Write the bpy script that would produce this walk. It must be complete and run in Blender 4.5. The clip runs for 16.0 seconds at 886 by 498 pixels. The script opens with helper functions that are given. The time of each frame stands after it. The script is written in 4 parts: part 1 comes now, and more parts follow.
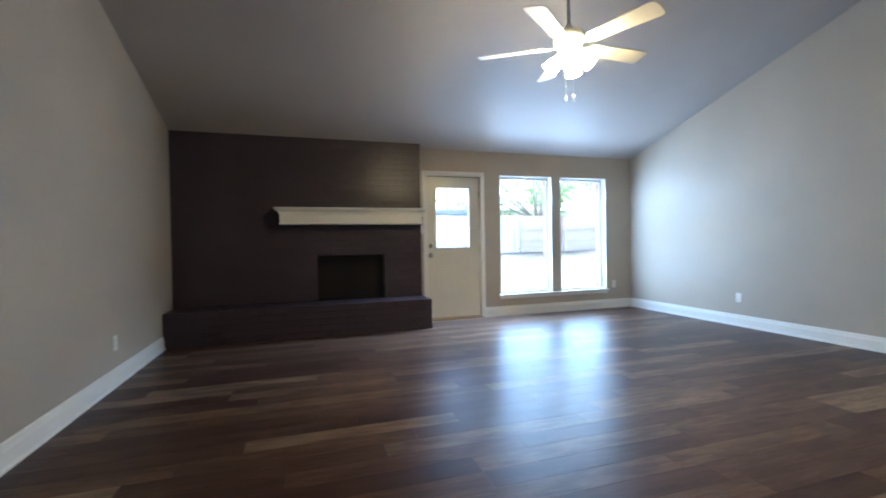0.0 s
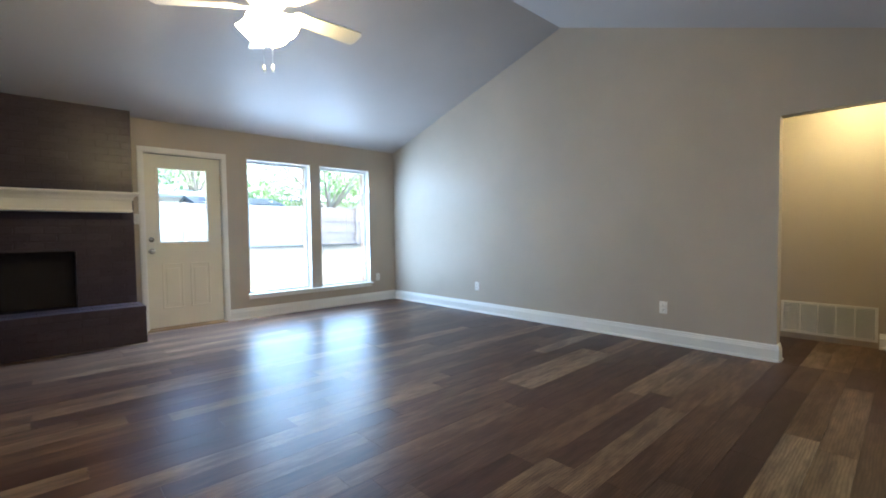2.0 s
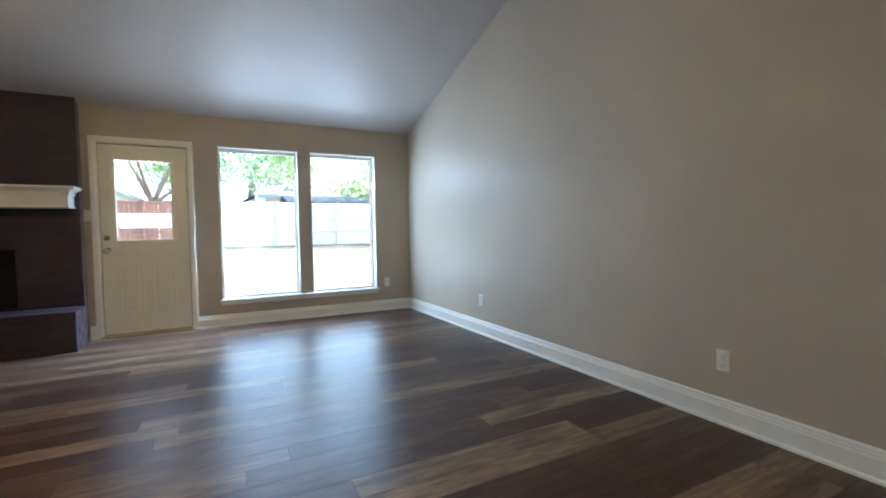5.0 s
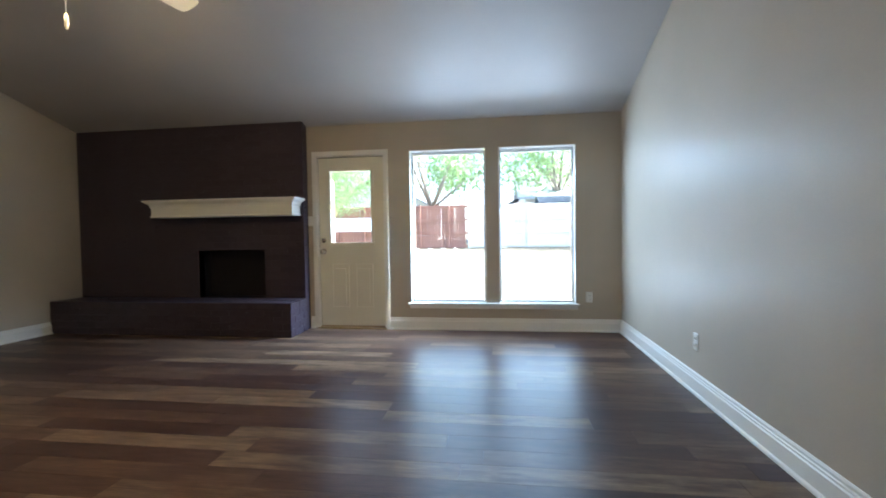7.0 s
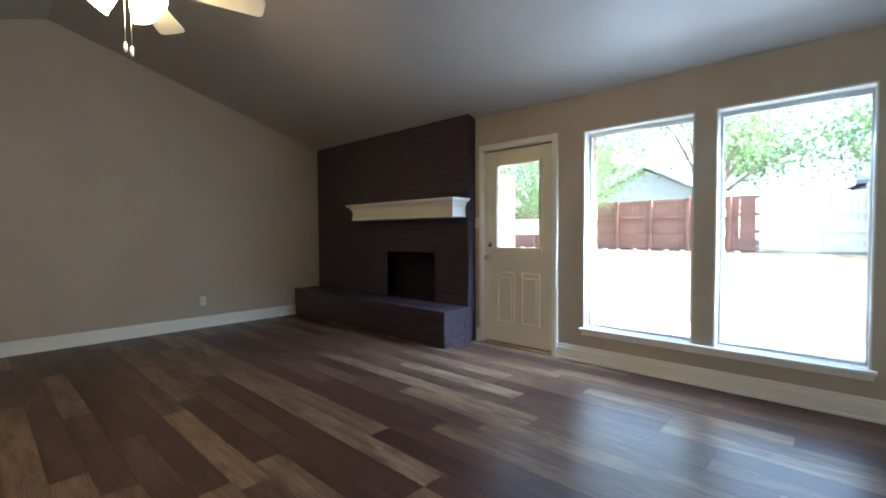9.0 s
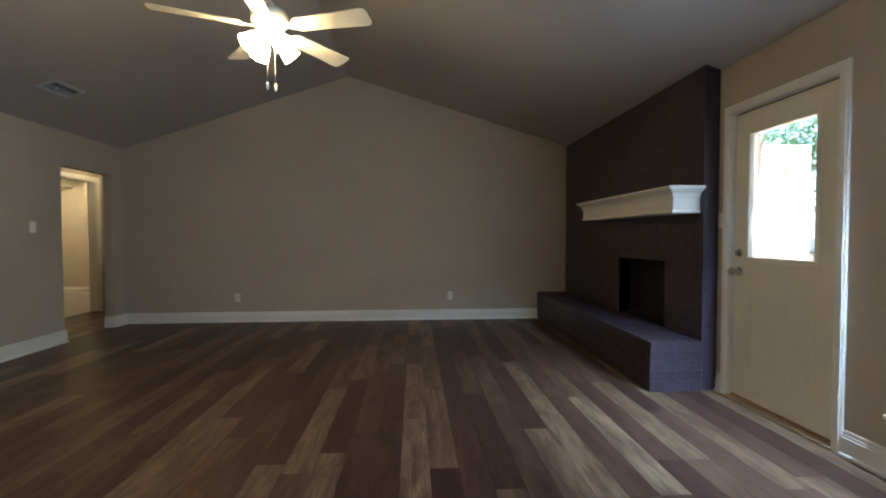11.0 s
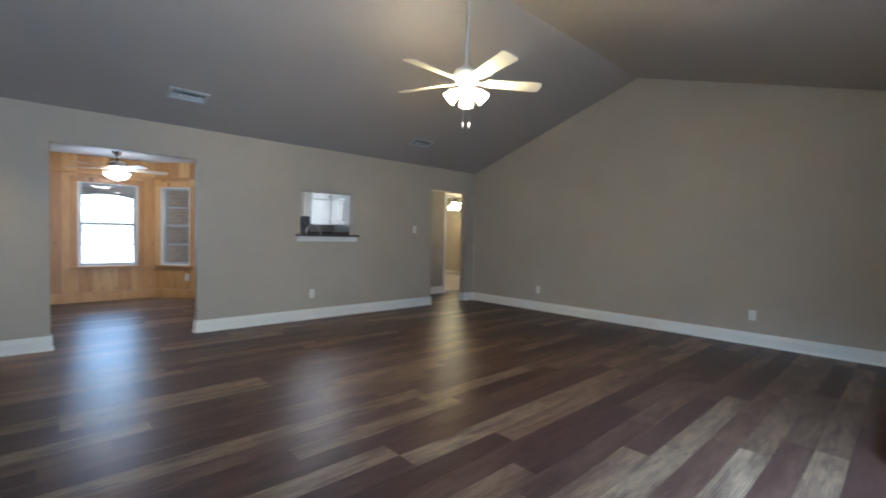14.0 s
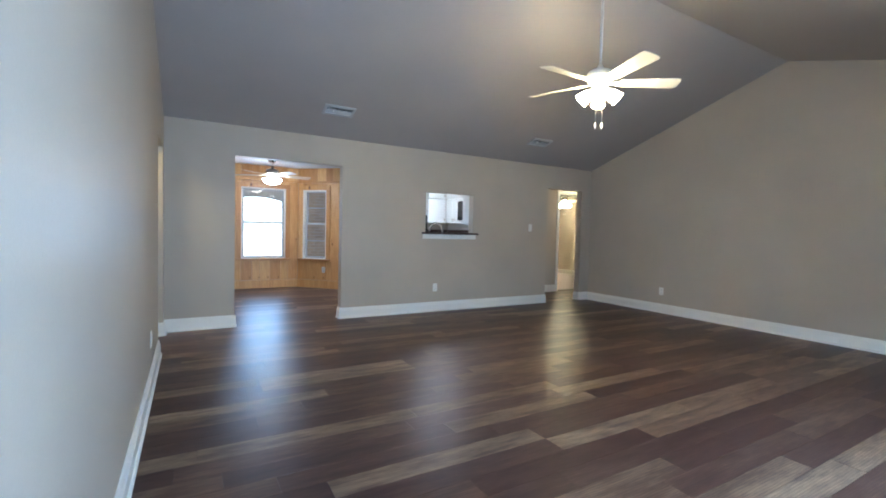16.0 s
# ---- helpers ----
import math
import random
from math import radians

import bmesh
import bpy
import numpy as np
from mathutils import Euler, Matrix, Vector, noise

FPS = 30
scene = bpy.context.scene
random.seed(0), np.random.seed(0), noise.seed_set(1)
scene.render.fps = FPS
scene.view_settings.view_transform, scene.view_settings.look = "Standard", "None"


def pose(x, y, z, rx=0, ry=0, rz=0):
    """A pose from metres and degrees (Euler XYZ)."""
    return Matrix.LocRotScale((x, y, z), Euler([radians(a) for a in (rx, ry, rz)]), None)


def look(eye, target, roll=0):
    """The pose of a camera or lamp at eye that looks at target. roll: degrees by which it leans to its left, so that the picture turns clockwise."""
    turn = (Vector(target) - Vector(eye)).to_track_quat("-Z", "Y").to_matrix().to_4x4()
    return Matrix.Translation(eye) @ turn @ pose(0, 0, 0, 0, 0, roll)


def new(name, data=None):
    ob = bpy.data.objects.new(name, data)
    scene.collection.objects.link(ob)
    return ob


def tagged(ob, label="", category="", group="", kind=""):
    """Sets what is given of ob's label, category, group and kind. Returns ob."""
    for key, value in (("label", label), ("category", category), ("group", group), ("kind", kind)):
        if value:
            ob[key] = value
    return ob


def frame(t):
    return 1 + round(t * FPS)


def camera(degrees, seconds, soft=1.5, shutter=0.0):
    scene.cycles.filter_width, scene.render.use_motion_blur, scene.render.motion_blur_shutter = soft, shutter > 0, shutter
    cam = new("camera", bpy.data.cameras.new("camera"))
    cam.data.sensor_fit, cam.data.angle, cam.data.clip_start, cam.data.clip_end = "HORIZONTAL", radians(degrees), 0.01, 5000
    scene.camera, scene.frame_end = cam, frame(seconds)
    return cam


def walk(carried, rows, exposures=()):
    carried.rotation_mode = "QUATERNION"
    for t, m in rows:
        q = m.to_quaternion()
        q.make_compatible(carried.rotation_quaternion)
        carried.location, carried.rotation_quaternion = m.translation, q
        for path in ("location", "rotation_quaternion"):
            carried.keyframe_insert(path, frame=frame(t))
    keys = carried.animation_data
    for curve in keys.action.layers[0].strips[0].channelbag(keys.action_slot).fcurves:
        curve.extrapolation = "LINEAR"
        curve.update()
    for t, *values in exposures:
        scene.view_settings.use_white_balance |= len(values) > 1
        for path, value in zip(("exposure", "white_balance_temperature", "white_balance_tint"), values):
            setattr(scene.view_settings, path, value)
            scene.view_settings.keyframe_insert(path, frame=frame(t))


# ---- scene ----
cam = camera(90.6, 16.0, soft=1.8, shutter=0.3)
# seconds, eye x, y, z, yaw, pitch, lean
ROWS = [
    (0.0, 0.405, 0.677, 1.095, -17.90, -0.80, -0.97),
    (0.5, 0.600, 0.660, 1.085, -26.50, -1.19, -0.80),
    (1.0, 0.755, 0.695, 1.085, -33.27, -1.65, -0.72),
    (1.5, 0.905, 0.707, 1.100, -39.85, -2.08, -0.75),
    (2.0, 1.170, 0.668, 1.099, -42.88, -2.23, -0.77),
    (2.5, 1.410, 0.685, 1.095, -43.28, -2.47, -0.66),
    (3.0, 1.653, 0.770, 1.101, -44.05, -2.64, -0.66),
    (5.5, 3.483, 1.030, 1.062, -19.26, -2.13, -1.08),
    (6.0, 3.714, 1.224, 1.074, -10.62, -1.98, -1.10),
    (6.5, 3.986, 1.376, 1.105, -1.87, -2.11, -0.99),
    (7.0, 4.273, 1.579, 1.096, 7.69, -1.79, -0.84),
    (7.5, 4.462, 1.862, 1.166, 15.45, -2.39, -0.84),
    (8.0, 4.701, 2.141, 1.199, 25.63, -2.64, -0.89),
    (10.5, 5.091, 3.986, 1.128, 72.60, -1.53, 0.32),
    (11.0, 5.131, 4.301, 1.176, 86.15, -1.69, -0.07),
    (11.5, 5.004, 4.553, 1.178, 93.68, -1.65, 0.03),
    (12.0, 4.985, 4.884, 1.175, 101.87, -1.50, 0.15),
    (12.5, 4.988, 5.230, 1.168, 108.30, -1.39, 0.25),
    (13.0, 4.940, 5.483, 1.143, 113.04, -1.51, 0.39),
    (13.5, 4.971, 5.720, 1.157, 122.15, -1.38, 0.81),
    (14.0, 4.960, 6.063, 1.168, 137.20, -1.62, 1.11),
    (14.5, 5.047, 6.108, 1.186, 144.09, -1.89, 1.24),
    (15.0, 5.193, 6.057, 1.225, 146.59, -2.30, 1.51),
    (15.5, 5.276, 6.072, 1.209, 148.28, -2.35, 1.53),
    (16.0, 5.324, 6.070, 1.174, 149.98, -2.24, 1.41),
]
EXPOSURES = [(0.0, 3.45, 4950, 10), (3.0, 3.35, 5300, 10), (5.5, 3.0, 5500, 10), (8.0, 3.05, 5500, 10), (10.5, 2.52, 5500, 10), (11.5, 2.62, 5650, 10), (13.0, 2.9, 5450, 10), (14.5, 3.27, 4950, 10), (16.0, 3.5, 4930, 10)]
walk(cam, [(t, pose(x, y, z, 0, 0, yaw) @ pose(0, 0, 0, 90 + pitch, 0, 0) @ pose(0, 0, 0, 0, 0, lean)) for t, x, y, z, yaw, pitch, lean in ROWS], EXPOSURES)

# ---- world, sun, lamps ----
SUN_WAY = Vector((0.80, 0.11, 0.62)).normalized()
SUN_POWER, SKY_POWER = 5.0, 0.15
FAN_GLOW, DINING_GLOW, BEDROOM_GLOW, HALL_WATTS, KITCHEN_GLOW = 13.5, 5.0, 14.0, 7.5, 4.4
DAY = (0.62, 0.83, 1.0)
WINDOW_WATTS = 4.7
world = bpy.data.worlds.new("sky")
scene.world = world
world.use_nodes = True
wn = world.node_tree
sky = wn.nodes.new("ShaderNodeTexSky")
sky.sky_type, sky.sun_disc = "NISHITA", False
sky.sun_elevation = math.asin(SUN_WAY.z)
sky.sun_rotation = math.atan2(SUN_WAY.x, SUN_WAY.y)
sky.dust_density, sky.ozone_density = 2.0, 1.0
wn.links.new(sky.outputs[0], wn.nodes["Background"].inputs[0])
wn.nodes["Background"].inputs[1].default_value = SKY_POWER
sun_data = bpy.data.lights.new("sun", "SUN")
sun_data.energy, sun_data.angle, sun_data.color = SUN_POWER, radians(0.5), (1.0, 0.94, 0.85)
sun = new("sun", sun_data)
sun.matrix_world = look(SUN_WAY * 60, (0, 0, 0))


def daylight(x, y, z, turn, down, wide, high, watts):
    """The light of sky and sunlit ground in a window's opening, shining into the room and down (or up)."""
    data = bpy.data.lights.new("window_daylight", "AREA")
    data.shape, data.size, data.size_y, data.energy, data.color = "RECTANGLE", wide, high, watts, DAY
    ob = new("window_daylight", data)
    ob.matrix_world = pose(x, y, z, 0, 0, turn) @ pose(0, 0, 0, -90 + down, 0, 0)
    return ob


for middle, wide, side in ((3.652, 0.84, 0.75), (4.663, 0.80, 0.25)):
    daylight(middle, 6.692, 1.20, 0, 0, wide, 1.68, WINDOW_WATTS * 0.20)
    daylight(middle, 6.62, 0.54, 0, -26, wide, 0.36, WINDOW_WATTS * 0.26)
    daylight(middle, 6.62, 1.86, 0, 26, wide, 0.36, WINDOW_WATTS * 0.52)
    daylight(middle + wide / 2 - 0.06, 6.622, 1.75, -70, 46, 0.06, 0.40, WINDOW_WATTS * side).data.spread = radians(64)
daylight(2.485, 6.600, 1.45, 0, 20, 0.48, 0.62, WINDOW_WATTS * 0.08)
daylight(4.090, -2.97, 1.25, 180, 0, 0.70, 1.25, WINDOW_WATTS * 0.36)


# ---- materials ----
def ramp(nt, fac, stops):
    n = nt.nodes.new("ShaderNodeValToRGB")
    while len(n.color_ramp.elements) < len(stops):
        n.color_ramp.elements.new(0.5)
    for e, (p, c) in zip(n.color_ramp.elements, stops):
        e.position, e.color = p, (*c, 1)
    nt.links.new(fac, n.inputs[0])
    return n.outputs[0]


def noise_tex(nt, vec, scale, detail=4.0, rough=0.55):
    n = nt.nodes.new("ShaderNodeTexNoise")
    n.inputs["Scale"].default_value, n.inputs["Detail"].default_value, n.inputs["Roughness"].default_value = scale, detail, rough
    if vec is not None:
        nt.links.new(vec, n.inputs["Vector"])
    return n.outputs["Fac"]


def mixed(nt, fac, a, b, kind="MIX"):
    n = nt.nodes.new("ShaderNodeMix")
    n.data_type, n.blend_type = "RGBA", kind
    for value, slot in ((fac, 0), (a, 6), (b, 7)):
        if isinstance(value, (int, float)):
            n.inputs[slot].default_value = value
        elif isinstance(value, tuple):
            n.inputs[slot].default_value = (*value, 1)
        else:
            nt.links.new(value, n.inputs[slot])
    return n.outputs[2]


def math_node(nt, op, a, b=0.0):
    n = nt.nodes.new("ShaderNodeMath")
    n.operation = op
    for k, value in enumerate((a, b)):
        if isinstance(value, (int, float)):
            n.inputs[k].default_value = value
        else:
            nt.links.new(value, n.inputs[k])
    return n.outputs[0]


def fresh(name):
    m = bpy.data.materials.new(name)
    m.use_nodes = True
    return m, m.node_tree, m.node_tree.nodes["Principled BSDF"]


def coords(nt, kind="Object", stretch=(1, 1, 1)):
    tc = nt.nodes.new("ShaderNodeTexCoord")
    mp = nt.nodes.new("ShaderNodeMapping")
    mp.inputs["Scale"].default_value = stretch
    nt.links.new(tc.outputs[kind], mp.inputs[0])
    return mp.outputs[0]


def bumped(nt, bsdf, height, strength, distance=0.01):
    b = nt.nodes.new("ShaderNodeBump")
    b.inputs["Strength"].default_value, b.inputs["Distance"].default_value = strength, distance
    nt.links.new(height, b.inputs["Height"])
    nt.links.new(b.outputs[0], bsdf.inputs["Normal"])


def paint(name, colour, rough=0.5, grain=180.0, bump=0.08, vary=0.06, metal=0.0, blotch=1.3, coat=0.0):
    """A painted or plain surface: broad unevenness, fine grain and a slight change in gloss."""
    m, nt, p = fresh(name)
    v = coords(nt)
    broad = noise_tex(nt, v, blotch, 3)
    fine = noise_tex(nt, v, grain, 2)
    dark = tuple(c * (1 - vary) for c in colour)
    light = tuple(min(1, c * (1 + vary)) for c in colour)
    nt.links.new(ramp(nt, math_node(nt, "ADD", math_node(nt, "MULTIPLY", broad, 0.75), math_node(nt, "MULTIPLY", fine, 0.25)), [(0.3, dark), (0.7, light)]), p.inputs["Base Color"])
    nt.links.new(math_node(nt, "ADD", math_node(nt, "MULTIPLY", broad, 0.12), rough - 0.06), p.inputs["Roughness"])
    p.inputs["Metallic"].default_value = metal
    p.inputs["Coat Weight"].default_value = coat
    bumped(nt, p, fine, bump, 0.003)
    return m


def sheen(m, weight, rough, base=0.25):
    """A thin film of gloss over a matt paint."""
    p = m.node_tree.nodes["Principled BSDF"]
    p.inputs["Coat Weight"].default_value, p.inputs["Coat Roughness"].default_value = weight, rough
    p.inputs["Specular IOR Level"].default_value = base
    return m


def glow(name, colour, strength):
    m, nt, p = fresh(name)
    p.inputs["Base Color"].default_value = (0.9, 0.88, 0.82, 1)
    p.inputs["Emission Color"].default_value = (*colour, 1)
    p.inputs["Emission Strength"].default_value = strength
    p.inputs["Roughness"].default_value = 0.25
    return m


def plank_material(name, tones, dark_grain, rough=0.36):
    """Vinyl or timber boards: a tone for each board, grain along x, knots and fine pores."""
    m, nt, p = fresh(name)
    info = nt.nodes.new("ShaderNodeObjectInfo")
    tc = nt.nodes.new("ShaderNodeTexCoord")
    shift = nt.nodes.new("ShaderNodeVectorMath")
    shift.operation = "ADD"
    comb = nt.nodes.new("ShaderNodeCombineXYZ")
    nt.links.new(math_node(nt, "MULTIPLY", info.outputs["Random"], 37.0), comb.inputs[0])
    nt.links.new(math_node(nt, "MULTIPLY", info.outputs["Random"], 91.0), comb.inputs[1])
    nt.links.new(tc.outputs["Object"], shift.inputs[0])
    nt.links.new(comb.outputs[0], shift.inputs[1])

    def stretched(s):
        mp = nt.nodes.new("ShaderNodeMapping")
        mp.inputs["Scale"].default_value = s
        nt.links.new(shift.outputs[0], mp.inputs[0])
        return mp.outputs[0]

    base = ramp(nt, info.outputs["Random"], tones)
    cloud = noise_tex(nt, stretched((1.0, 4.5, 1)), 2.2, 5, 0.65)
    grain = noise_tex(nt, stretched((2.2, 46.0, 1)), 2.0, 6, 0.65)
    pores = noise_tex(nt, stretched((9.0, 210.0, 1)), 2.0, 3, 0.6)
    c = mixed(nt, ramp(nt, grain, [(0.32, (0, 0, 0)), (0.68, (1, 1, 1))]), mixed(nt, 0.26, base, dark_grain, "MULTIPLY"), base)
    c = mixed(nt, ramp(nt, cloud, [(0.38, (0.0, 0.0, 0.0)), (0.58, (1, 1, 1))]), mixed(nt, 0.60, c, dark_grain), c)
    streak = noise_tex(nt, stretched((2.6, 17.0, 1)), 2.0, 3, 0.6)
    c = mixed(nt, ramp(nt, streak, [(0.34, (0.36, 0.36, 0.36)), (0.54, (0, 0, 0))]), c, dark_grain)
    c = mixed(nt, ramp(nt, streak, [(0.56, (0, 0, 0)), (0.74, (0.26, 0.26, 0.26))]), c, mixed(nt, 1.0, c, (1.7, 1.62, 1.55), "MULTIPLY"))
    wave = nt.nodes.new("ShaderNodeTexWave")
    wave.wave_type, wave.bands_direction = "BANDS", "Y"
    wave.inputs["Scale"].default_value, wave.inputs["Distortion"].default_value, wave.inputs["Detail"].default_value, wave.inputs["Detail Scale"].default_value = 9.0, 7.0, 3.0, 0.8
    nt.links.new(stretched((0.55, 2.6, 1)), wave.inputs["Vector"])
    c = mixed(nt, ramp(nt, wave.outputs["Fac"], [(0.15, (0.30, 0.30, 0.30)), (0.55, (0, 0, 0))]), c, dark_grain)
    c = mixed(nt, ramp(nt, pores, [(0.30, (0.11, 0.11, 0.11)), (0.45, (0, 0, 0))]), c, dark_grain)
    nt.links.new(c, p.inputs["Base Color"])
    nt.links.new(math_node(nt, "ADD", math_node(nt, "MULTIPLY", grain, 0.14), rough - 0.07), p.inputs["Roughness"])
    p.inputs["Specular IOR Level"].default_value = 0.145
    bumped(nt, p, math_node(nt, "ADD", grain, pores), 0.05, 0.002)
    return m


def pine_material(name):
    """Knotty pine boards standing upright, a tone for each board."""
    m, nt, p = fresh(name)
    info = nt.nodes.new("ShaderNodeObjectInfo")
    v = coords(nt, "Object", (14, 14, 1.1))
    fine = noise_tex(nt, v, 3.0, 5, 0.6)
    tone = ramp(nt, info.outputs["Random"], [(0.0, (0.42, 0.215, 0.070)), (0.5, (0.62, 0.36, 0.130)), (1.0, (0.72, 0.47, 0.200))])
    vor = nt.nodes.new("ShaderNodeTexVoronoi")
    vor.inputs["Scale"].default_value = 4.2
    nt.links.new(coords(nt, "Object", (1, 1, 0.55)), vor.inputs["Vector"])
    knot = ramp(nt, vor.outputs["Distance"], [(0.05, (1, 1, 1)), (0.10, (0, 0, 0))])
    c = mixed(nt, ramp(nt, fine, [(0.35, (0.6, 0.6, 0.6)), (0.65, (0, 0, 0))]), tone, mixed(nt, 0.7, tone, (0.5, 0.28, 0.15), "MULTIPLY"))
    c = mixed(nt, knot, c, (0.09, 0.03, 0.012))
    nt.links.new(c, p.inputs["Base Color"])
    p.inputs["Roughness"].default_value = 0.38
    bumped(nt, p, fine, 0.12, 0.003)
    return m


def leaf_material(name, tones):
    m, nt, p = fresh(name)
    geo = nt.nodes.new("ShaderNodeNewGeometry")
    nt.links.new(ramp(nt, geo.outputs["Random Per Island"], tones), p.inputs["Base Color"])
    p.inputs["Roughness"].default_value = 0.55
    thin = nt.nodes.new("ShaderNodeBsdfTranslucent")
    thin.inputs["Color"].default_value = (0.40, 0.54, 0.24, 1)
    both = nt.nodes.new("ShaderNodeMixShader")
    both.inputs[0].default_value = 0.52
    nt.links.new(p.outputs[0], both.inputs[1])
    nt.links.new(thin.outputs[0], both.inputs[2])
    nt.links.new(both.outputs[0], nt.nodes["Material Output"].inputs["Surface"])
    return m


def earth_material(name, tones, scale, bump=0.5):
    m, nt, p = fresh(name)
    v = coords(nt)
    broad, mid, fine = noise_tex(nt, v, 0.35, 4), noise_tex(nt, v, scale, 5, 0.65), noise_tex(nt, v, scale * 9, 3)
    f = math_node(nt, "ADD", math_node(nt, "MULTIPLY", broad, 0.5), math_node(nt, "ADD", math_node(nt, "MULTIPLY", mid, 0.3), math_node(nt, "MULTIPLY", fine, 0.2)))
    nt.links.new(ramp(nt, f, tones), p.inputs["Base Color"])
    p.inputs["Roughness"].default_value = 0.9
    bumped(nt, p, mid, bump, 0.02)
    return m


def brick_paint(name, colour, rough, gloss=0.5, pitted=0.35):
    """Thick paint over rough brick: pits, runs and a waxy gloss."""
    m, nt, p = fresh(name)
    v = coords(nt)
    info = nt.nodes.new("ShaderNodeObjectInfo")
    broad, pits, fine = noise_tex(nt, v, 2.2, 4), noise_tex(nt, v, 38.0, 5, 0.6), noise_tex(nt, v, 160.0, 3)
    tone = math_node(nt, "ADD", math_node(nt, "MULTIPLY", broad, 0.7), math_node(nt, "MULTIPLY", info.outputs["Random"], 0.3))
    nt.links.new(ramp(nt, tone, [(0.25, tuple(c * 0.82 for c in colour)), (0.75, tuple(c * 1.2 for c in colour))]), p.inputs["Base Color"])
    nt.links.new(math_node(nt, "ADD", math_node(nt, "MULTIPLY", pits, 0.25), rough - 0.12), p.inputs["Roughness"])
    p.inputs["Specular IOR Level"].default_value = gloss
    bumped(nt, p, math_node(nt, "ADD", pits, math_node(nt, "MULTIPLY", fine, 0.3)), pitted, 0.006)
    return m


def glass_material(name):
    m, nt, p = fresh(name)
    p.inputs["Base Color"].default_value = (0.97, 0.99, 0.98, 1)
    p.inputs["Roughness"].default_value = 0.0
    p.inputs["IOR"].default_value = 1.45
    p.inputs["Transmission Weight"].default_value = 1.0
    return m


WALL = sheen(paint("greige_wall_paint", (0.455, 0.395, 0.318), 0.55, 120, 0.12, 0.06), 0.06, 0.21)
CEIL = paint("greige_ceiling_paint", (0.425, 0.388, 0.362), 0.50, 70, 0.16, 0.05)
WHITE = paint("white_trim_paint", (0.78, 0.76, 0.71), 0.35, 90, 0.05, 0.04)
FLATWHITE = paint("flat_white_ceiling_paint", (0.74, 0.73, 0.70), 0.8, 90, 0.2, 0.04)
DULLWHITE = paint("dull_white_ceiling_paint", (0.52, 0.51, 0.50), 0.8, 90, 0.2, 0.05)
CREAM = paint("cream_door_paint", (0.74, 0.70, 0.58), 0.38, 60, 0.05, 0.04)
PLASTIC = paint("white_plastic", (0.76, 0.75, 0.71), 0.3, 200, 0.01, 0.02)
DARKBRICK = brick_paint("charcoal_brick_paint", (0.050, 0.037, 0.049), 0.30, 0.29, 0.10)
DARKMORTAR = brick_paint("charcoal_mortar_paint", (0.046, 0.034, 0.045), 0.32, 0.29, 0.10)
SOOT = paint("soot_black_lining", (0.006, 0.004, 0.007), 0.8, 60, 0.4, 0.3)
NICKEL = paint("satin_nickel", (0.48, 0.44, 0.39), 0.28, 220, 0.03, 0.05, metal=1.0)
BRASS = paint("aged_brass", (0.55, 0.40, 0.20), 0.32, 220, 0.03, 0.08, metal=1.0)
BRONZE = paint("brown_aluminium", (0.09, 0.075, 0.06), 0.45, 200, 0.03, 0.06)
ALU = paint("mill_aluminium", (0.62, 0.64, 0.66), 0.38, 200, 0.02, 0.05, metal=0.6)
SASH = paint("dull_grey_sash", (0.40, 0.41, 0.42), 0.5, 200, 0.02, 0.05)
SLAT = paint("grey_vent_slat", (0.34, 0.35, 0.37), 0.45, 200, 0.02, 0.05)
REGISTER = paint("dulled_white_register", (0.50, 0.51, 0.52), 0.45, 120, 0.03, 0.06)
THRESH = paint("worn_oak_threshold", (0.36, 0.25, 0.14), 0.5, 70, 0.15, 0.18)
# Near-black for shade painted into slots, vents and door gaps; also cabinet plinths.
DARKSLOT = paint("dark_gap_shade_and_plinth", (0.025, 0.025, 0.027), 0.8, 60, 0.1, 0.1)
VINYL = plank_material("brown_vinyl_plank", [(0.0, (0.068, 0.036, 0.028)), (0.24, (0.098, 0.055, 0.039)), (0.50, (0.142, 0.084, 0.054)), (0.72, (0.195, 0.124, 0.077)), (0.88, (0.262, 0.178, 0.110)), (1.0, (0.34, 0.245, 0.158))], (0.034, 0.016, 0.014), 0.36)
JOINT = paint("floor_joint_shadow", (0.035, 0.024, 0.02), 0.7, 60, 0.1, 0.1)
PINE = pine_material("knotty_pine")
BLADE = paint("white_fan_blade", (0.64, 0.60, 0.52), 0.4, 90, 0.03, 0.03)
WOODBLADE = paint("pale_wood_fan_blade", (0.62, 0.50, 0.36), 0.45, 60, 0.05, 0.12)
FAN_LIGHT = glow("lit_frosted_glass", (1.0, 0.71, 0.29), FAN_GLOW)
DINING_LIGHT = glow("lit_frosted_bowl", (1.0, 0.86, 0.66), DINING_GLOW)
BED_LIGHT = glow("lit_bedroom_glass", (1.0, 0.78, 0.38), BEDROOM_GLOW)
HALL_LIGHT = glow("lit_hall_glass", (1.0, 0.73, 0.29), HALL_WATTS)
NOOK_FILL = glow("nook_fill_glow", (1.0, 0.74, 0.36), 4.0)
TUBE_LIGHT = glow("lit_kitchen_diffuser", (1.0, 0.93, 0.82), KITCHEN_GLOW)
CARPET = earth_material("pale_carpet", [(0.3, (0.46, 0.40, 0.40)), (0.7, (0.58, 0.52, 0.52))], 60.0, 0.8)
GLASS = glass_material("window_glass")
CABINET = paint("white_cabinet_paint", (0.74, 0.75, 0.73), 0.35, 100, 0.04, 0.03)
GRANITE = paint("dark_brown_granite", (0.075, 0.052, 0.045), 0.22, 260, 0.03, 0.5)
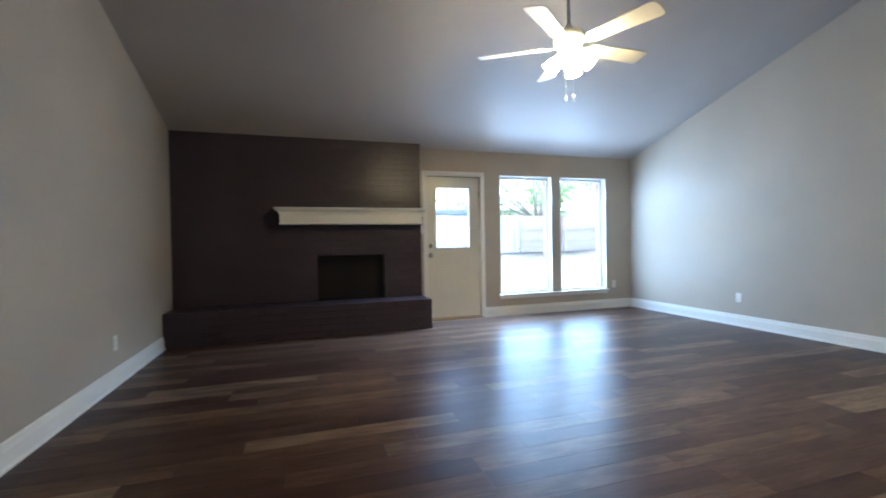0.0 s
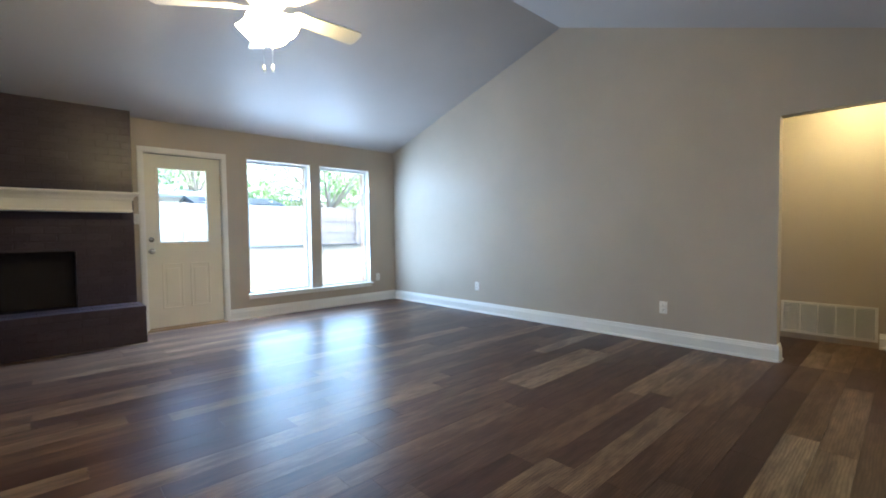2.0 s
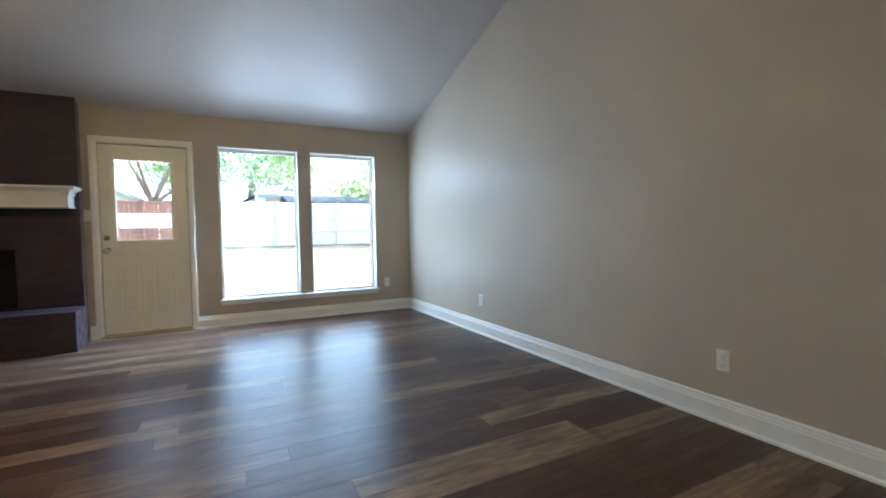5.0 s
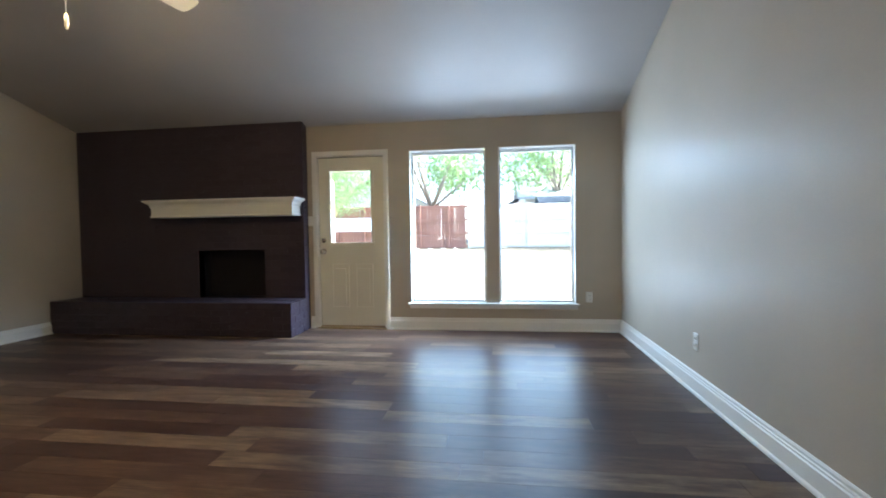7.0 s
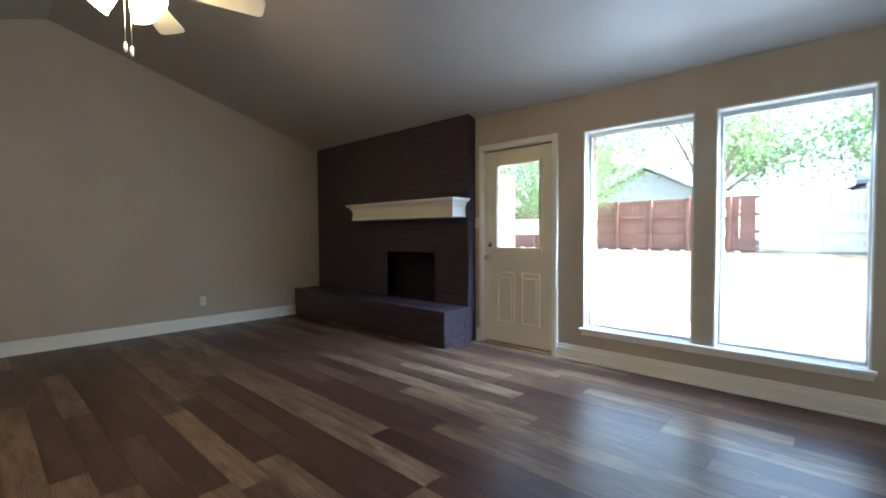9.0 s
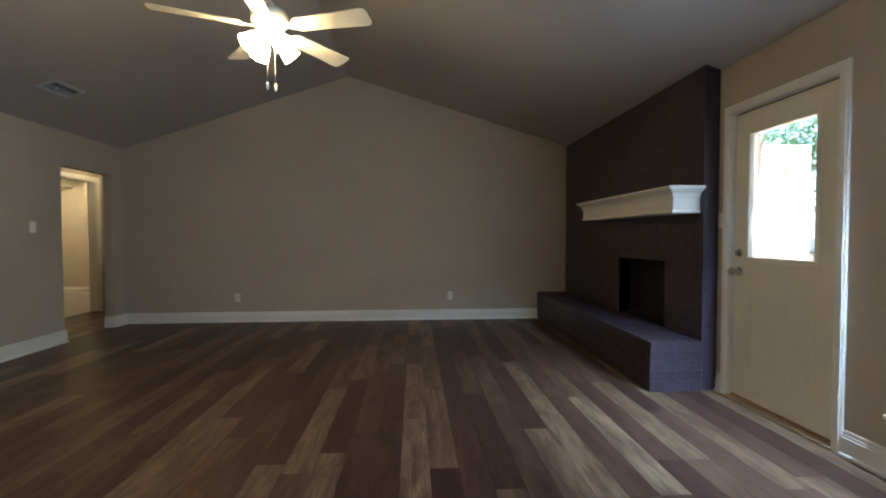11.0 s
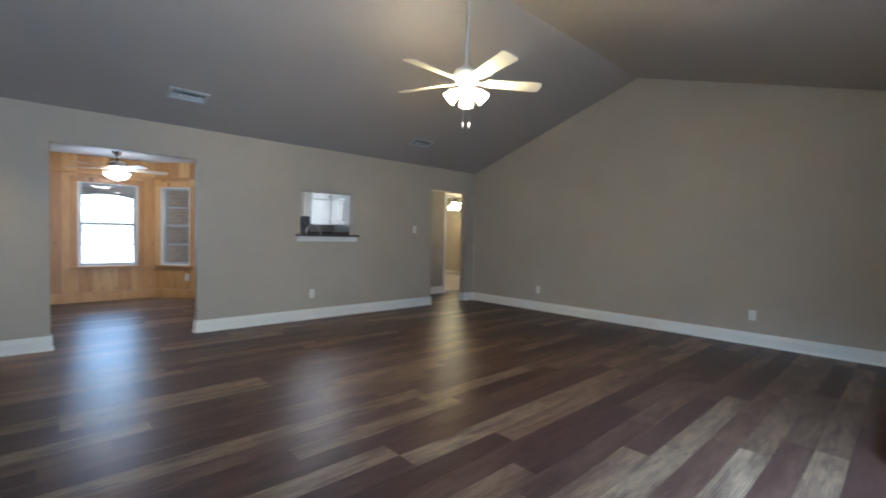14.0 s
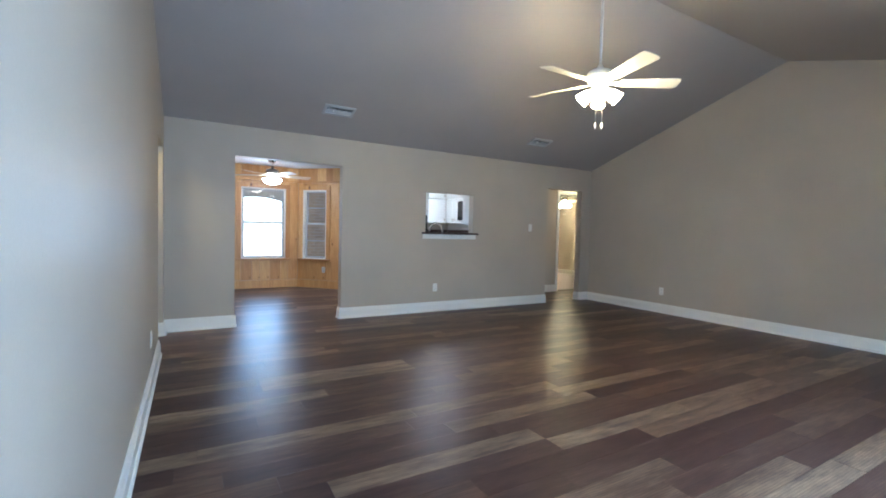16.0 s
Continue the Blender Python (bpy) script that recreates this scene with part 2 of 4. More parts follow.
BLACKGLOSS = paint("black_appliance", (0.014, 0.014, 0.016), 0.18, 200, 0.01, 0.1)
GRASS = earth_material("dry_lawn", [(0.30, (0.085, 0.075, 0.042)), (0.55, (0.15, 0.125, 0.078)), (0.75, (0.23, 0.19, 0.13))], 6.0)
REDFENCE = paint("red_cedar_stain", (0.33, 0.165, 0.115), 0.7, 25, 0.4, 0.35)
TANFENCE = paint("weathered_tan_fence", (0.55, 0.42, 0.32), 0.75, 25, 0.4, 0.3)
# Whitened fence wood: the look of full sun is put into this colour.
PALEFENCE = paint("pale_fence_sun_in_colour", (0.74, 0.68, 0.57), 0.75, 25, 0.4, 0.18)
BARK = earth_material("grey_bark", [(0.3, (0.27, 0.23, 0.19)), (0.7, (0.48, 0.43, 0.38))], 14.0, 0.8)
LEAF = leaf_material("green_leaf", [(0.0, (0.085, 0.16, 0.06)), (0.5, (0.125, 0.22, 0.085)), (1.0, (0.19, 0.28, 0.12))])
SHINGLE = earth_material("grey_shingle", [(0.3, (0.34, 0.35, 0.37)), (0.7, (0.48, 0.49, 0.50))], 9.0, 0.6)
DARKROOF = earth_material("dark_metal_roof", [(0.3, (0.035, 0.045, 0.055)), (0.7, (0.07, 0.085, 0.10))], 9.0, 0.3)
SIDING = paint("pale_house_siding", (0.70, 0.69, 0.66), 0.7, 30, 0.2, 0.08)
TANBRICK = brick_paint("tan_brick", (0.40, 0.31, 0.23), 0.8)
MORTAR = earth_material("pale_mortar", [(0.3, (0.40, 0.37, 0.33)), (0.7, (0.52, 0.49, 0.44))], 20.0, 0.4)
CONCRETE = earth_material("pale_concrete", [(0.3, (0.44, 0.42, 0.38)), (0.7, (0.58, 0.55, 0.50))], 5.0, 0.2)
STONE = earth_material("pale_edging_stone", [(0.3, (0.30, 0.27, 0.23)), (0.7, (0.50, 0.46, 0.40))], 12.0, 0.6)


# ---- mesh helpers ----
def box(bm, x0, x1, y0, y1, z0, z1, bevel=0.0):
    made = bmesh.ops.create_cube(bm, size=1.0, matrix=Matrix.LocRotScale(((x0 + x1) / 2, (y0 + y1) / 2, (z0 + z1) / 2), None, (x1 - x0, y1 - y0, z1 - z0)))
    if bevel:
        edges = {e for v in made["verts"] for e in v.link_edges}
        bmesh.ops.bevel(bm, geom=list(edges), offset=bevel, segments=2, affect="EDGES", profile=0.5)
    return bm


def boxed(*spans, bevel=0.0):
    bm = bmesh.new()
    for s in spans:
        box(bm, *s, bevel=bevel)
    return bm


def prism(bm, outline, way, a, b):
    """The outline (pairs) drawn out along an axis from a to b. For x the pairs are y, z; for y they are x, z; for z they are x, y."""
    def at(p, d):
        return {"x": (d, p[0], p[1]), "y": (p[0], d, p[1]), "z": (p[0], p[1], d)}[way]
    lo = [bm.verts.new(at(p, a)) for p in outline]
    hi = [bm.verts.new(at(p, b)) for p in outline]
    bm.faces.new(lo)
    bm.faces.new(hi)
    for k in range(len(outline)):
        bm.faces.new((lo[k], lo[k - 1], hi[k - 1], hi[k]))
    bmesh.ops.recalc_face_normals(bm, faces=bm.faces[:])
    return bm


def lathe(bm, outline, centre=(0, 0, 0), sides=24, m=None):
    """A turned shape: outline of (radius, height) about the upright axis, then moved by m and to the centre."""
    m = Matrix.Translation(centre) @ (m or Matrix())
    rings = []
    for r, z in outline:
        rings.append([bm.verts.new(m @ Vector((r * math.cos(math.tau * k / sides), r * math.sin(math.tau * k / sides), z))) for k in range(sides)])
    for a, b in zip(rings, rings[1:]):
        for k in range(sides):
            bm.faces.new((a[k - 1], a[k], b[k], b[k - 1]))
    for ring in (rings[0], rings[-1]):
        if (ring[0].co - ring[sides // 2].co).length > 1e-4:
            bm.faces.new(ring)
    bmesh.ops.recalc_face_normals(bm, faces=bm.faces[:])
    for f in bm.faces:
        f.smooth = len(f.verts) == 4
    return bm


def tube(bm, points, radii, sides=8):
    """A round bar through points; radii: one, or one for each point."""
    points = [Vector(p) for p in points]
    if not isinstance(radii, (list, tuple)):
        radii = [radii] * len(points)
    rings = []
    for k, p in enumerate(points):
        way = (points[min(k + 1, len(points) - 1)] - points[max(k - 1, 0)]).normalized()
        q = way.to_track_quat("Z", "Y")
        rings.append([bm.verts.new(p + q @ Vector((radii[k] * math.cos(math.tau * n / sides), radii[k] * math.sin(math.tau * n / sides), 0))) for n in range(sides)])
    for a, b in zip(rings, rings[1:]):
        for n in range(sides):
            f = bm.faces.new((a[n - 1], a[n], b[n], b[n - 1]))
            f.smooth = True
    bm.faces.new(rings[0])
    bm.faces.new(rings[-1])
    bmesh.ops.recalc_face_normals(bm, faces=bm.faces[:])
    return bm


def mesh_of(name, bm, material):
    me = bpy.data.meshes.new(name)
    bm.to_mesh(me)
    bm.free()
    me.materials.append(material)
    return me


def part(name, bm, material, parent, label=""):
    ob = new(name, mesh_of(name, bm, material))
    ob.parent = parent
    return tagged(ob, label)


def thing(name, label, category, group="", at=(0, 0, 0), turn=0.0):
    ob = new(name)
    ob.empty_display_size = 0.1
    ob.matrix_world = pose(*at, 0, 0, turn)
    return tagged(ob, label, category, group)


def setting(name, bm, material, label, category):
    return tagged(new(name, mesh_of(name, bm, material)), label, category, "", "structure")


def pierced(lo, hi, z0, z1, holes):
    """The rectangles that stay of a wall from lo to hi and z0 to z1 when the holes (a, b, bottom, top) are cut out."""
    cuts = sorted({lo, hi, *[h[0] for h in holes], *[h[1] for h in holes]})
    out = []
    for a, b in zip(cuts, cuts[1:]):
        spans = sorted((h[2], h[3]) for h in holes if h[0] <= a + 1e-6 and h[1] >= b - 1e-6)
        z = z0
        for s0, s1 in spans:
            if s0 > z + 1e-6:
                out.append((a, b, z, s0))
            z = s1
        if z < z1 - 1e-6:
            out.append((a, b, z, z1))
    return out


# ---- the large structure ----
XL, XR, YK, YB = -1.03, 5.57, 0.433, 6.60
RIDGE_Y, RIDGE_Z, BACK_Z, KITCHEN_Z = 3.42, 3.37, 2.415, 2.345
THICK = 0.12
FACE_Y = 6.48  # face of the chimney breast


def roof_z(y):
    if y > RIDGE_Y:
        return RIDGE_Z - (y - RIDGE_Y) * (RIDGE_Z - BACK_Z) / (YB - RIDGE_Y)
    return RIDGE_Z - (RIDGE_Y - y) * (RIDGE_Z - KITCHEN_Z) / (RIDGE_Y - YK)


DOOR = (2.088, 2.900)
WIN_A, WIN_B, WIN_Z = (3.208, 4.095), (4.237, 5.088), (0.315, 2.085)
# back wall with the door and the two windows
bm = bmesh.new()
for a, b, c, d in pierced(XL - THICK, XR + THICK, -0.12, BACK_Z + 0.05, [(0.55, 1.51, 0.30, 1.02), (DOOR[0], DOOR[1], -0.01, 2.050), (*WIN_A, *WIN_Z), (*WIN_B, *WIN_Z)]):
    box(bm, a, b, YB, YB + 0.14, c, d)
veneer = bmesh.new()
for a, b, c, d in pierced(XL - THICK, XR + THICK, -0.2, BACK_Z - 0.02, [(DOOR[0] - 0.02, DOOR[1] + 0.02, -0.01, 2.07), (WIN_A[0] + 0.012, WIN_A[1] - 0.012, *WIN_Z), (WIN_B[0] + 0.012, WIN_B[1] - 0.012, *WIN_Z)]):
    box(veneer, a, b, YB + 0.145, YB + 0.24, c, d)
brick_skin = setting("wall_brick_outside", veneer, TANBRICK, "tan brick veneer outside the back wall", "wall")
wall_back = setting("wall_north", bm, WALL, "greige painted plaster wall with a door and two windows", "wall")
# gable walls
bm = prism(bmesh.new(), [(YK - THICK, -0.12), (YB, -0.12), (YB, BACK_Z + 0.04), (RIDGE_Y, RIDGE_Z + 0.04), (YK - THICK, roof_z(YK - THICK) + 0.04)], "x", XL - THICK, XL)
setting("wall_west", bm, WALL, "greige painted gable wall under a vaulted ceiling", "wall")
HALL_A, HALL_B, HALL_TOP = 0.60, 1.42, 1.99
bm = prism(bmesh.new(), [(HALL_B, -0.12), (YB, -0.12), (YB, BACK_Z + 0.04), (RIDGE_Y, RIDGE_Z + 0.04), (HALL_B, roof_z(HALL_B) + 0.04)], "x", XR, XR + THICK)
prism(bm, [(HALL_A, HALL_TOP), (HALL_B, HALL_TOP), (HALL_B, roof_z(HALL_B) + 0.04), (HALL_A, roof_z(HALL_A) + 0.04)], "x", XR, XR + THICK)
prism(bm, [(YK, -0.12), (HALL_A, -0.12), (HALL_A, roof_z(HALL_A) + 0.04), (YK, roof_z(YK) + 0.04)], "x", XR, XR + THICK)
setting("wall_east", bm, WALL, "greige painted gable wall with an open doorway", "wall")
# kitchen wall with dining opening, serving hatch and bedroom hall opening
DINE, HATCH, HATCH_Z, NOOK = (3.605, 4.872), (1.545, 2.368), (1.165, 1.750), (-0.805, 0.020)
bm = bmesh.new()
for a, b, c, d in pierced(-2.52, 6.78, -0.12, KITCHEN_Z + 0.03, [(*DINE, -0.01, 2.0), (*HATCH, *HATCH_Z), (*NOOK, -0.01, 1.965)]):
    box(bm, a, b, YK - THICK, YK, c, d)
setting("wall_south", bm, WALL, "greige painted wall with openings to dining room and kitchen", "wall")
# vaulted ceiling
bm = bmesh.new()
for y0, y1 in ((RIDGE_Y, YB + 0.36), (RIDGE_Y, YK - THICK)):
    z0, z1 = roof_z(y0), roof_z(y1)
    prism(bm, [(y0, z0), (y1, z1), (y1, z1 + 0.14), (y0, z0 + 0.14)], "x", XL - 0.4, XR + 0.4)
setting("ceiling", bm, CEIL, "vaulted ceiling painted semi-gloss greige", "ceiling")

# rooms beyond the openings
NOOK_Y, BED_DOOR = -0.62, (-2.06, -1.30)
bm = bmesh.new()
for a, b, c, d in pierced(-4.52, 0.03, -0.12, 2.42, [(*BED_DOOR, -0.01, 2.03)]):
    box(bm, a, b, NOOK_Y - THICK, NOOK_Y, c, d)
setting("wall_nook", bm, WALL, "greige wall of the small hall with a doorway", "wall")
setting("wall_nook_end", boxed((-2.52, -2.40, NOOK_Y, YK - THICK, -0.12, 2.42)), WALL, "greige end wall of the small hall", "wall")
setting("ceiling_nook", boxed((-2.52, 0.03, NOOK_Y - THICK, YK - THICK, 2.30, 2.42)), FLATWHITE, "white flat ceiling of the small hall", "ceiling")
setting("wall_kitchen_west", boxed((0.03, 0.13, -2.85, YK - THICK, -0.12, 2.42)), WALL, "greige wall behind kitchen cabinets", "wall")
setting("wall_kitchen_south", boxed((0.03, 1.90, -2.85, -2.73, -0.12, 2.42), (1.90, 2.02, -2.85, -2.2, -0.12, 2.42)), WALL, "greige kitchen wall", "wall")
setting("ceiling_dining", boxed((0.03, 6.12, -3.20, YK - THICK, 2.36, 2.46)), DULLWHITE, "flat white dining and kitchen ceiling", "ceiling")
setting("wall_dining_east", boxed((6.0, 6.12, -3.2, YK - THICK, -0.12, 2.42)), WALL, "greige wall of the dining room", "wall")
setting("wall_bedroom", boxed((-4.52, -4.40, -4.6, NOOK_Y - THICK, -0.12, 2.42), (-4.40, 0.03, -4.6, -4.48, -0.12, 2.42), (-0.1, 0.03, -4.48, NOOK_Y - THICK, -0.12, 2.42)), WALL, "greige bedroom walls lit warm", "wall")
setting("ceiling_bedroom", boxed((-4.52, 0.03, -4.6, NOOK_Y - THICK, 2.36, 2.46)), FLATWHITE, "white flat bedroom ceiling", "ceiling")
setting("carpet_floor", boxed((-4.40, -0.1, -4.48, NOOK_Y - THICK, -0.12, 0.008)), CARPET, "pale pinkish grey bedroom carpet", "carpet")
setting("wall_hall_east", boxed((6.66, 6.78, 0.433, 3.0, -0.12, 2.42)), WALL, "greige hall wall lit by a warm ceiling lamp", "wall")
setting("wall_hall_ends", boxed((5.69, 6.66, YK, HALL_A, -0.12, 2.42), (5.69, 6.66, 2.88, 3.0, -0.12, 2.42)), WALL, "greige end walls of the hall", "wall")
setting("ceiling_hall", boxed((5.69, 6.78, YK, 3.0, 2.36, 2.46)), FLATWHITE, "white flat hall ceiling", "ceiling")


def baseboard(x0, y0, x1, y1, material=WHITE, high=0.14, label="tall white moulded baseboard"):
    """A moulded board along a wall from one end to the other, with the room on its left."""
    k = high / 0.14
    outline = [(0, 0), (0.030, 0), (0.030, 0.010), (0.026, 0.017), (0.018, 0.020), (0.018, 0.098 * k), (0.013, 0.104 * k), (0.013, 0.114 * k), (0.009, 0.118 * k), (0.009, 0.130 * k), (0.004, 0.140 * k), (0, 0.140 * k)]
    long = math.hypot(x1 - x0, y1 - y0)
    bm = prism(bmesh.new(), outline, "x", 0.0, long)
    ob = setting("baseboard", bm, material, label, "baseboard")
    ob.matrix_world = pose(x0, y0, 0, 0, 0, math.degrees(math.atan2(y1 - y0, x1 - x0)))
    return ob


for x0, y0, x1, y1 in (
    (XR, HALL_B - 0.015, XR, YB), (XR, YB, DOOR[1] + 0.06, YB), (DOOR[0] - 0.06, YB, 1.98, YB),
    (XL, 6.07, XL, YK), (XL, YK, NOOK[0] + 0.015, YK), (NOOK[1] - 0.015, YK, DINE[0] + 0.015, YK),
    (DINE[1] - 0.015, YK, XR, YK), (XR, YK, XR, HALL_A + 0.015),
    (XR, HALL_A, 6.66, HALL_A), (6.66, HALL_A, 6.66, 0.865), (6.66, 1.585, 6.66, 2.88), (XR + THICK, HALL_B, XR, HALL_B),
    (BED_DOOR[1] + 0.06, NOOK_Y, 0.03, NOOK_Y), (NOOK[0], YK, NOOK[0], YK - THICK), (DINE[1], YK - THICK, DINE[1], YK),
    (DINE[0], YK, DINE[0], YK - THICK), (-4.40, NOOK_Y - THICK, -4.40, -4.48), (-4.40, -4.48, -0.1, -4.48),
):
    baseboard(x0, y0, x1, y1)

# ground and far distance
bm = bmesh.new()
xs = [-900, -60, -25, -12, -6, 0, 6, 12, 25, 60, 900]
levels = [(-900, -0.3), (-40, -0.2), (-8, -0.16), (7.2, -0.14), (9, -0.05), (12, 0.16), (16, 0.40), (19.6, 0.56), (24, 0.66), (60, 1.0), (900, 2.0)]
grid = [[bm.verts.new((x, y, z)) for x in xs] for y, z in levels]
for a, b in zip(grid, grid[1:]):
    for k in range(len(xs) - 1):
        f = bm.faces.new((a[k], a[k + 1], b[k + 1], b[k]))
        f.smooth = True
setting("ground", bm, GRASS, "pale dry lawn in full sun rising towards a fence", "lawn")

setting("patio", boxed((-1.5, 9.0, YB + 0.14, 9.8, -0.3, -0.03), bevel=0.01), CONCRETE, "pale concrete patio in full sun", "patio")

# ---- living room: fireplace ----
fireplace = thing("fireplace", "charcoal-painted brick fireplace with raised hearth", "fireplace", at=(XL, FACE_Y, 0))
FB = (0.600 - XL, 1.462 - XL, 0.377, 0.955)  # firebox in the fireplace's own x and z
BR = 1.965 - XL
DEEP = YB - FACE_Y
TOP = roof_z(FACE_Y) + 0.02
bm = prism(bmesh.new(), [(0, 0), (FB[0], 0), (FB[0], FB[3]), (FB[1], FB[3]), (FB[1], 0), (BR, 0), (BR, TOP), (0, TOP)], "y", 0.0005, DEEP - 0.002)
part("chimney_breast", bm, DARKMORTAR, fireplace)
HEARTH_F, HEARTH_R, HEARTH_Z = -0.41, 1.985 - XL, 0.377
part("hearth_core", boxed((0.0, HEARTH_R - 0.003, HEARTH_F + 0.0005, 0.0005, -0.005, HEARTH_Z - 0.003)), DARKMORTAR, fireplace)
for panel in ((FB[0] - 0.02, FB[1] + 0.02, 0.235, 0.25, FB[2] - 0.05, FB[3] + 0.05), (FB[0] - 0.02, FB[0], 0.015, 0.235, FB[2] - 0.05, FB[3] + 0.05), (FB[1], FB[1] + 0.02, 0.015, 0.235, FB[2] - 0.05, FB[3] + 0.05),
              (FB[0], FB[1], 0.015, 0.235, FB[3], FB[3] + 0.05), (FB[0], FB[1], 0.0, 0.235, FB[2] - 0.05, FB[2] - 0.004)):
    part("firebox_panel", boxed(panel), SOOT, fireplace, "soot-black firebox lining")
part("lintel", boxed((FB[0] - 0.05, FB[1] + 0.05, 0.004, 0.03, FB[3] - 0.006, FB[3] + 0.002)), SOOT, fireplace)


def brick_mesh(name, x, y, z, material, chamfer=0.003):
    bm = boxed((-x / 2, x / 2, -y / 2, y / 2, -z / 2, z / 2))
    bmesh.ops.bevel(bm, geom=bm.edges[:], offset=chamfer, segments=1, affect="EDGES")
    return mesh_of(name, bm, material)


def laid(count_limit, courses, parent, material, name="brick"):
    """Bricks as parts, one mesh for each size; past the limit they are joined into one part."""
    sizes, rest, made = {}, [], 0
    rng = random.Random(5)
    for x, y, z, sx, sy, sz in courses:
        jitter = (rng.uniform(-0.001, 0.001), rng.uniform(-0.0006, 0.0006), rng.uniform(-0.001, 0.001))
        if made < count_limit:
            key = (round(sx, 3), round(sy, 3), round(sz, 3))
            if key not in sizes:
                sizes[key] = brick_mesh(name, *key, material)
            ob = new(name, sizes[key])
            ob.parent = parent
            ob.matrix_local = pose(x + jitter[0], y + jitter[1], z + jitter[2], rng.uniform(-0.25, 0.25), 0, rng.uniform(-0.25, 0.25))
            made += 1
        else:
            rest.append((x + jitter[0], y + jitter[1], z + jitter[2], sx, sy, sz))
    if rest:
        corners, faces = [], []
        for x, y, z, sx, sy, sz in rest:
            n = len(corners)
            corners += [(x + i * sx / 2, y + j * sy / 2, z + k * sz / 2) for k in (-1, 1) for i, j in ((-1, -1), (1, -1), (1, 1), (-1, 1))]
            faces += [tuple(n + q for q in f) for f in ((0, 3, 2, 1), (4, 5, 6, 7), (0, 1, 5, 4), (1, 2, 6, 5), (2, 3, 7, 6), (3, 0, 4, 7))]
        me = bpy.data.meshes.new(name + "_field")
        me.from_pydata(corners, [], faces)
        me.materials.append(material)
        ob = new(name + "_field", me)
        ob.parent = parent
        tagged(ob, kind="stuff")


LONG, HIGH, GAP = 0.204, 0.067, 0.008
courses = []
# hearth: end face, front face, capping
for row in range(4):
    z = 0.006 + HIGH / 2 + row * (HIGH + GAP)
    ends = [(-0.41, -0.207), (-0.197, -0.006)] if row % 2 else [(-0.308, -0.105), (-0.095, -0.006)]
    for a, b in ends:
        courses.append((HEARTH_R - 0.02, (a + b) / 2, z, 0.040, b - a, HIGH))
    x = HEARTH_R - (0.0 if row % 2 == 0 else 0.105)
    if row % 2:
        courses.append((HEARTH_R - 0.05, HEARTH_F + 0.012, z, 0.095, 0.030, HIGH))
    while x > 0.02:
        a = max(x - LONG, 0.002)
        courses.append(((a + x) / 2, HEARTH_F + 0.012, z, x - a, 0.030, HIGH))
        x = a - GAP
x = HEARTH_R
while x > 0.02:
    a = max(x - 0.095, 0.002)
    courses.append(((a + x) / 2, HEARTH_F + 0.10, HEARTH_Z - 0.032, x - a, 0.200, HIGH))
    courses.append(((a + x) / 2, HEARTH_F + 0.31, HEARTH_Z - 0.032, x - a, 0.200, HIGH))
    x = a - GAP
# breast, the end nearest the door first
breast = []
for row in range(27):
    z = HEARTH_Z + 0.006 + HIGH / 2 + row * (HIGH + GAP)
    top = min(z + HIGH / 2, roof_z(FACE_Y) - 0.004)
    z0 = z - HIGH / 2
    if top - z0 < 0.02:
        continue
    x = BR if row % 2 else BR - 0.105
    if not row % 2:
        breast.append((BR - 0.0475, 0.0138, (z0 + top) / 2, 0.095, 0.030, top - z0))
    breast.append((BR - 0.0138, (0.03 + DEEP - 0.004) / 2, (z0 + top) / 2, 0.030, DEEP - 0.034, top - z0))
    while x > 0.02:
        a = max(x - LONG, 0.002)
        spans = [(a, x)]
        if z0 < FB[3] - 0.02:
            spans = [(p, q) for p, q in ((a, min(x, FB[0])), (max(a, FB[1]), x)) if q - p > 0.015]
        for p, q in spans:
            breast.append(((p + q) / 2, 0.0138, (z0 + top) / 2, q - p, 0.030, top - z0))
        x = a - GAP
breast.sort(key=lambda b: -b[0])
laid(300, courses + breast, fireplace, DARKBRICK)

# mantel shelf
mantel = thing("mantel_shelf", "white painted wooden mantel shelf with crown moulding", "mantel", at=(0, FACE_Y, 0))
M0, M1, MF = 0.165, 1.925, -0.215


def moulded_shelf(bm, rings):
    """Rectangular rings stacked upwards: (reach beyond the core, height)."""
    loops = []
    for out, z in rings:
        loops.append([bm.verts.new(p) for p in ((M0 - out, -0.003, z), (M0 - out, MF - out, z), (M1 + out, MF - out, z), (M1 + out, -0.003, z))])
    for a, b in zip(loops, loops[1:]):
        for k in range(4):
            bm.faces.new((a[k - 1], a[k], b[k], b[k - 1]))
    bm.faces.new(loops[0])
    bm.faces.new(loops[-1])
    bmesh.ops.recalc_face_normals(bm, faces=bm.faces[:])
    return bm


part("shelf_body", moulded_shelf(bmesh.new(), [(0.0, 1.350), (0.008, 1.350), (0.008, 1.364), (0.002, 1.368), (0.0, 1.372), (0.0, 1.466)]), WHITE, mantel)
part("crown_moulding", moulded_shelf(bmesh.new(), [(0.0, 1.4665), (0.008, 1.468), (0.010, 1.480), (0.014, 1.496), (0.026, 1.510), (0.042, 1.520), (0.050, 1.524), (0.052, 1.530)]), WHITE, mantel)
part("top_board", moulded_shelf(bmesh.new(), [(0.056, 1.5305), (0.064, 1.533), (0.066, 1.542), (0.063, 1.551), (0.056, 1.553)]), WHITE, mantel)

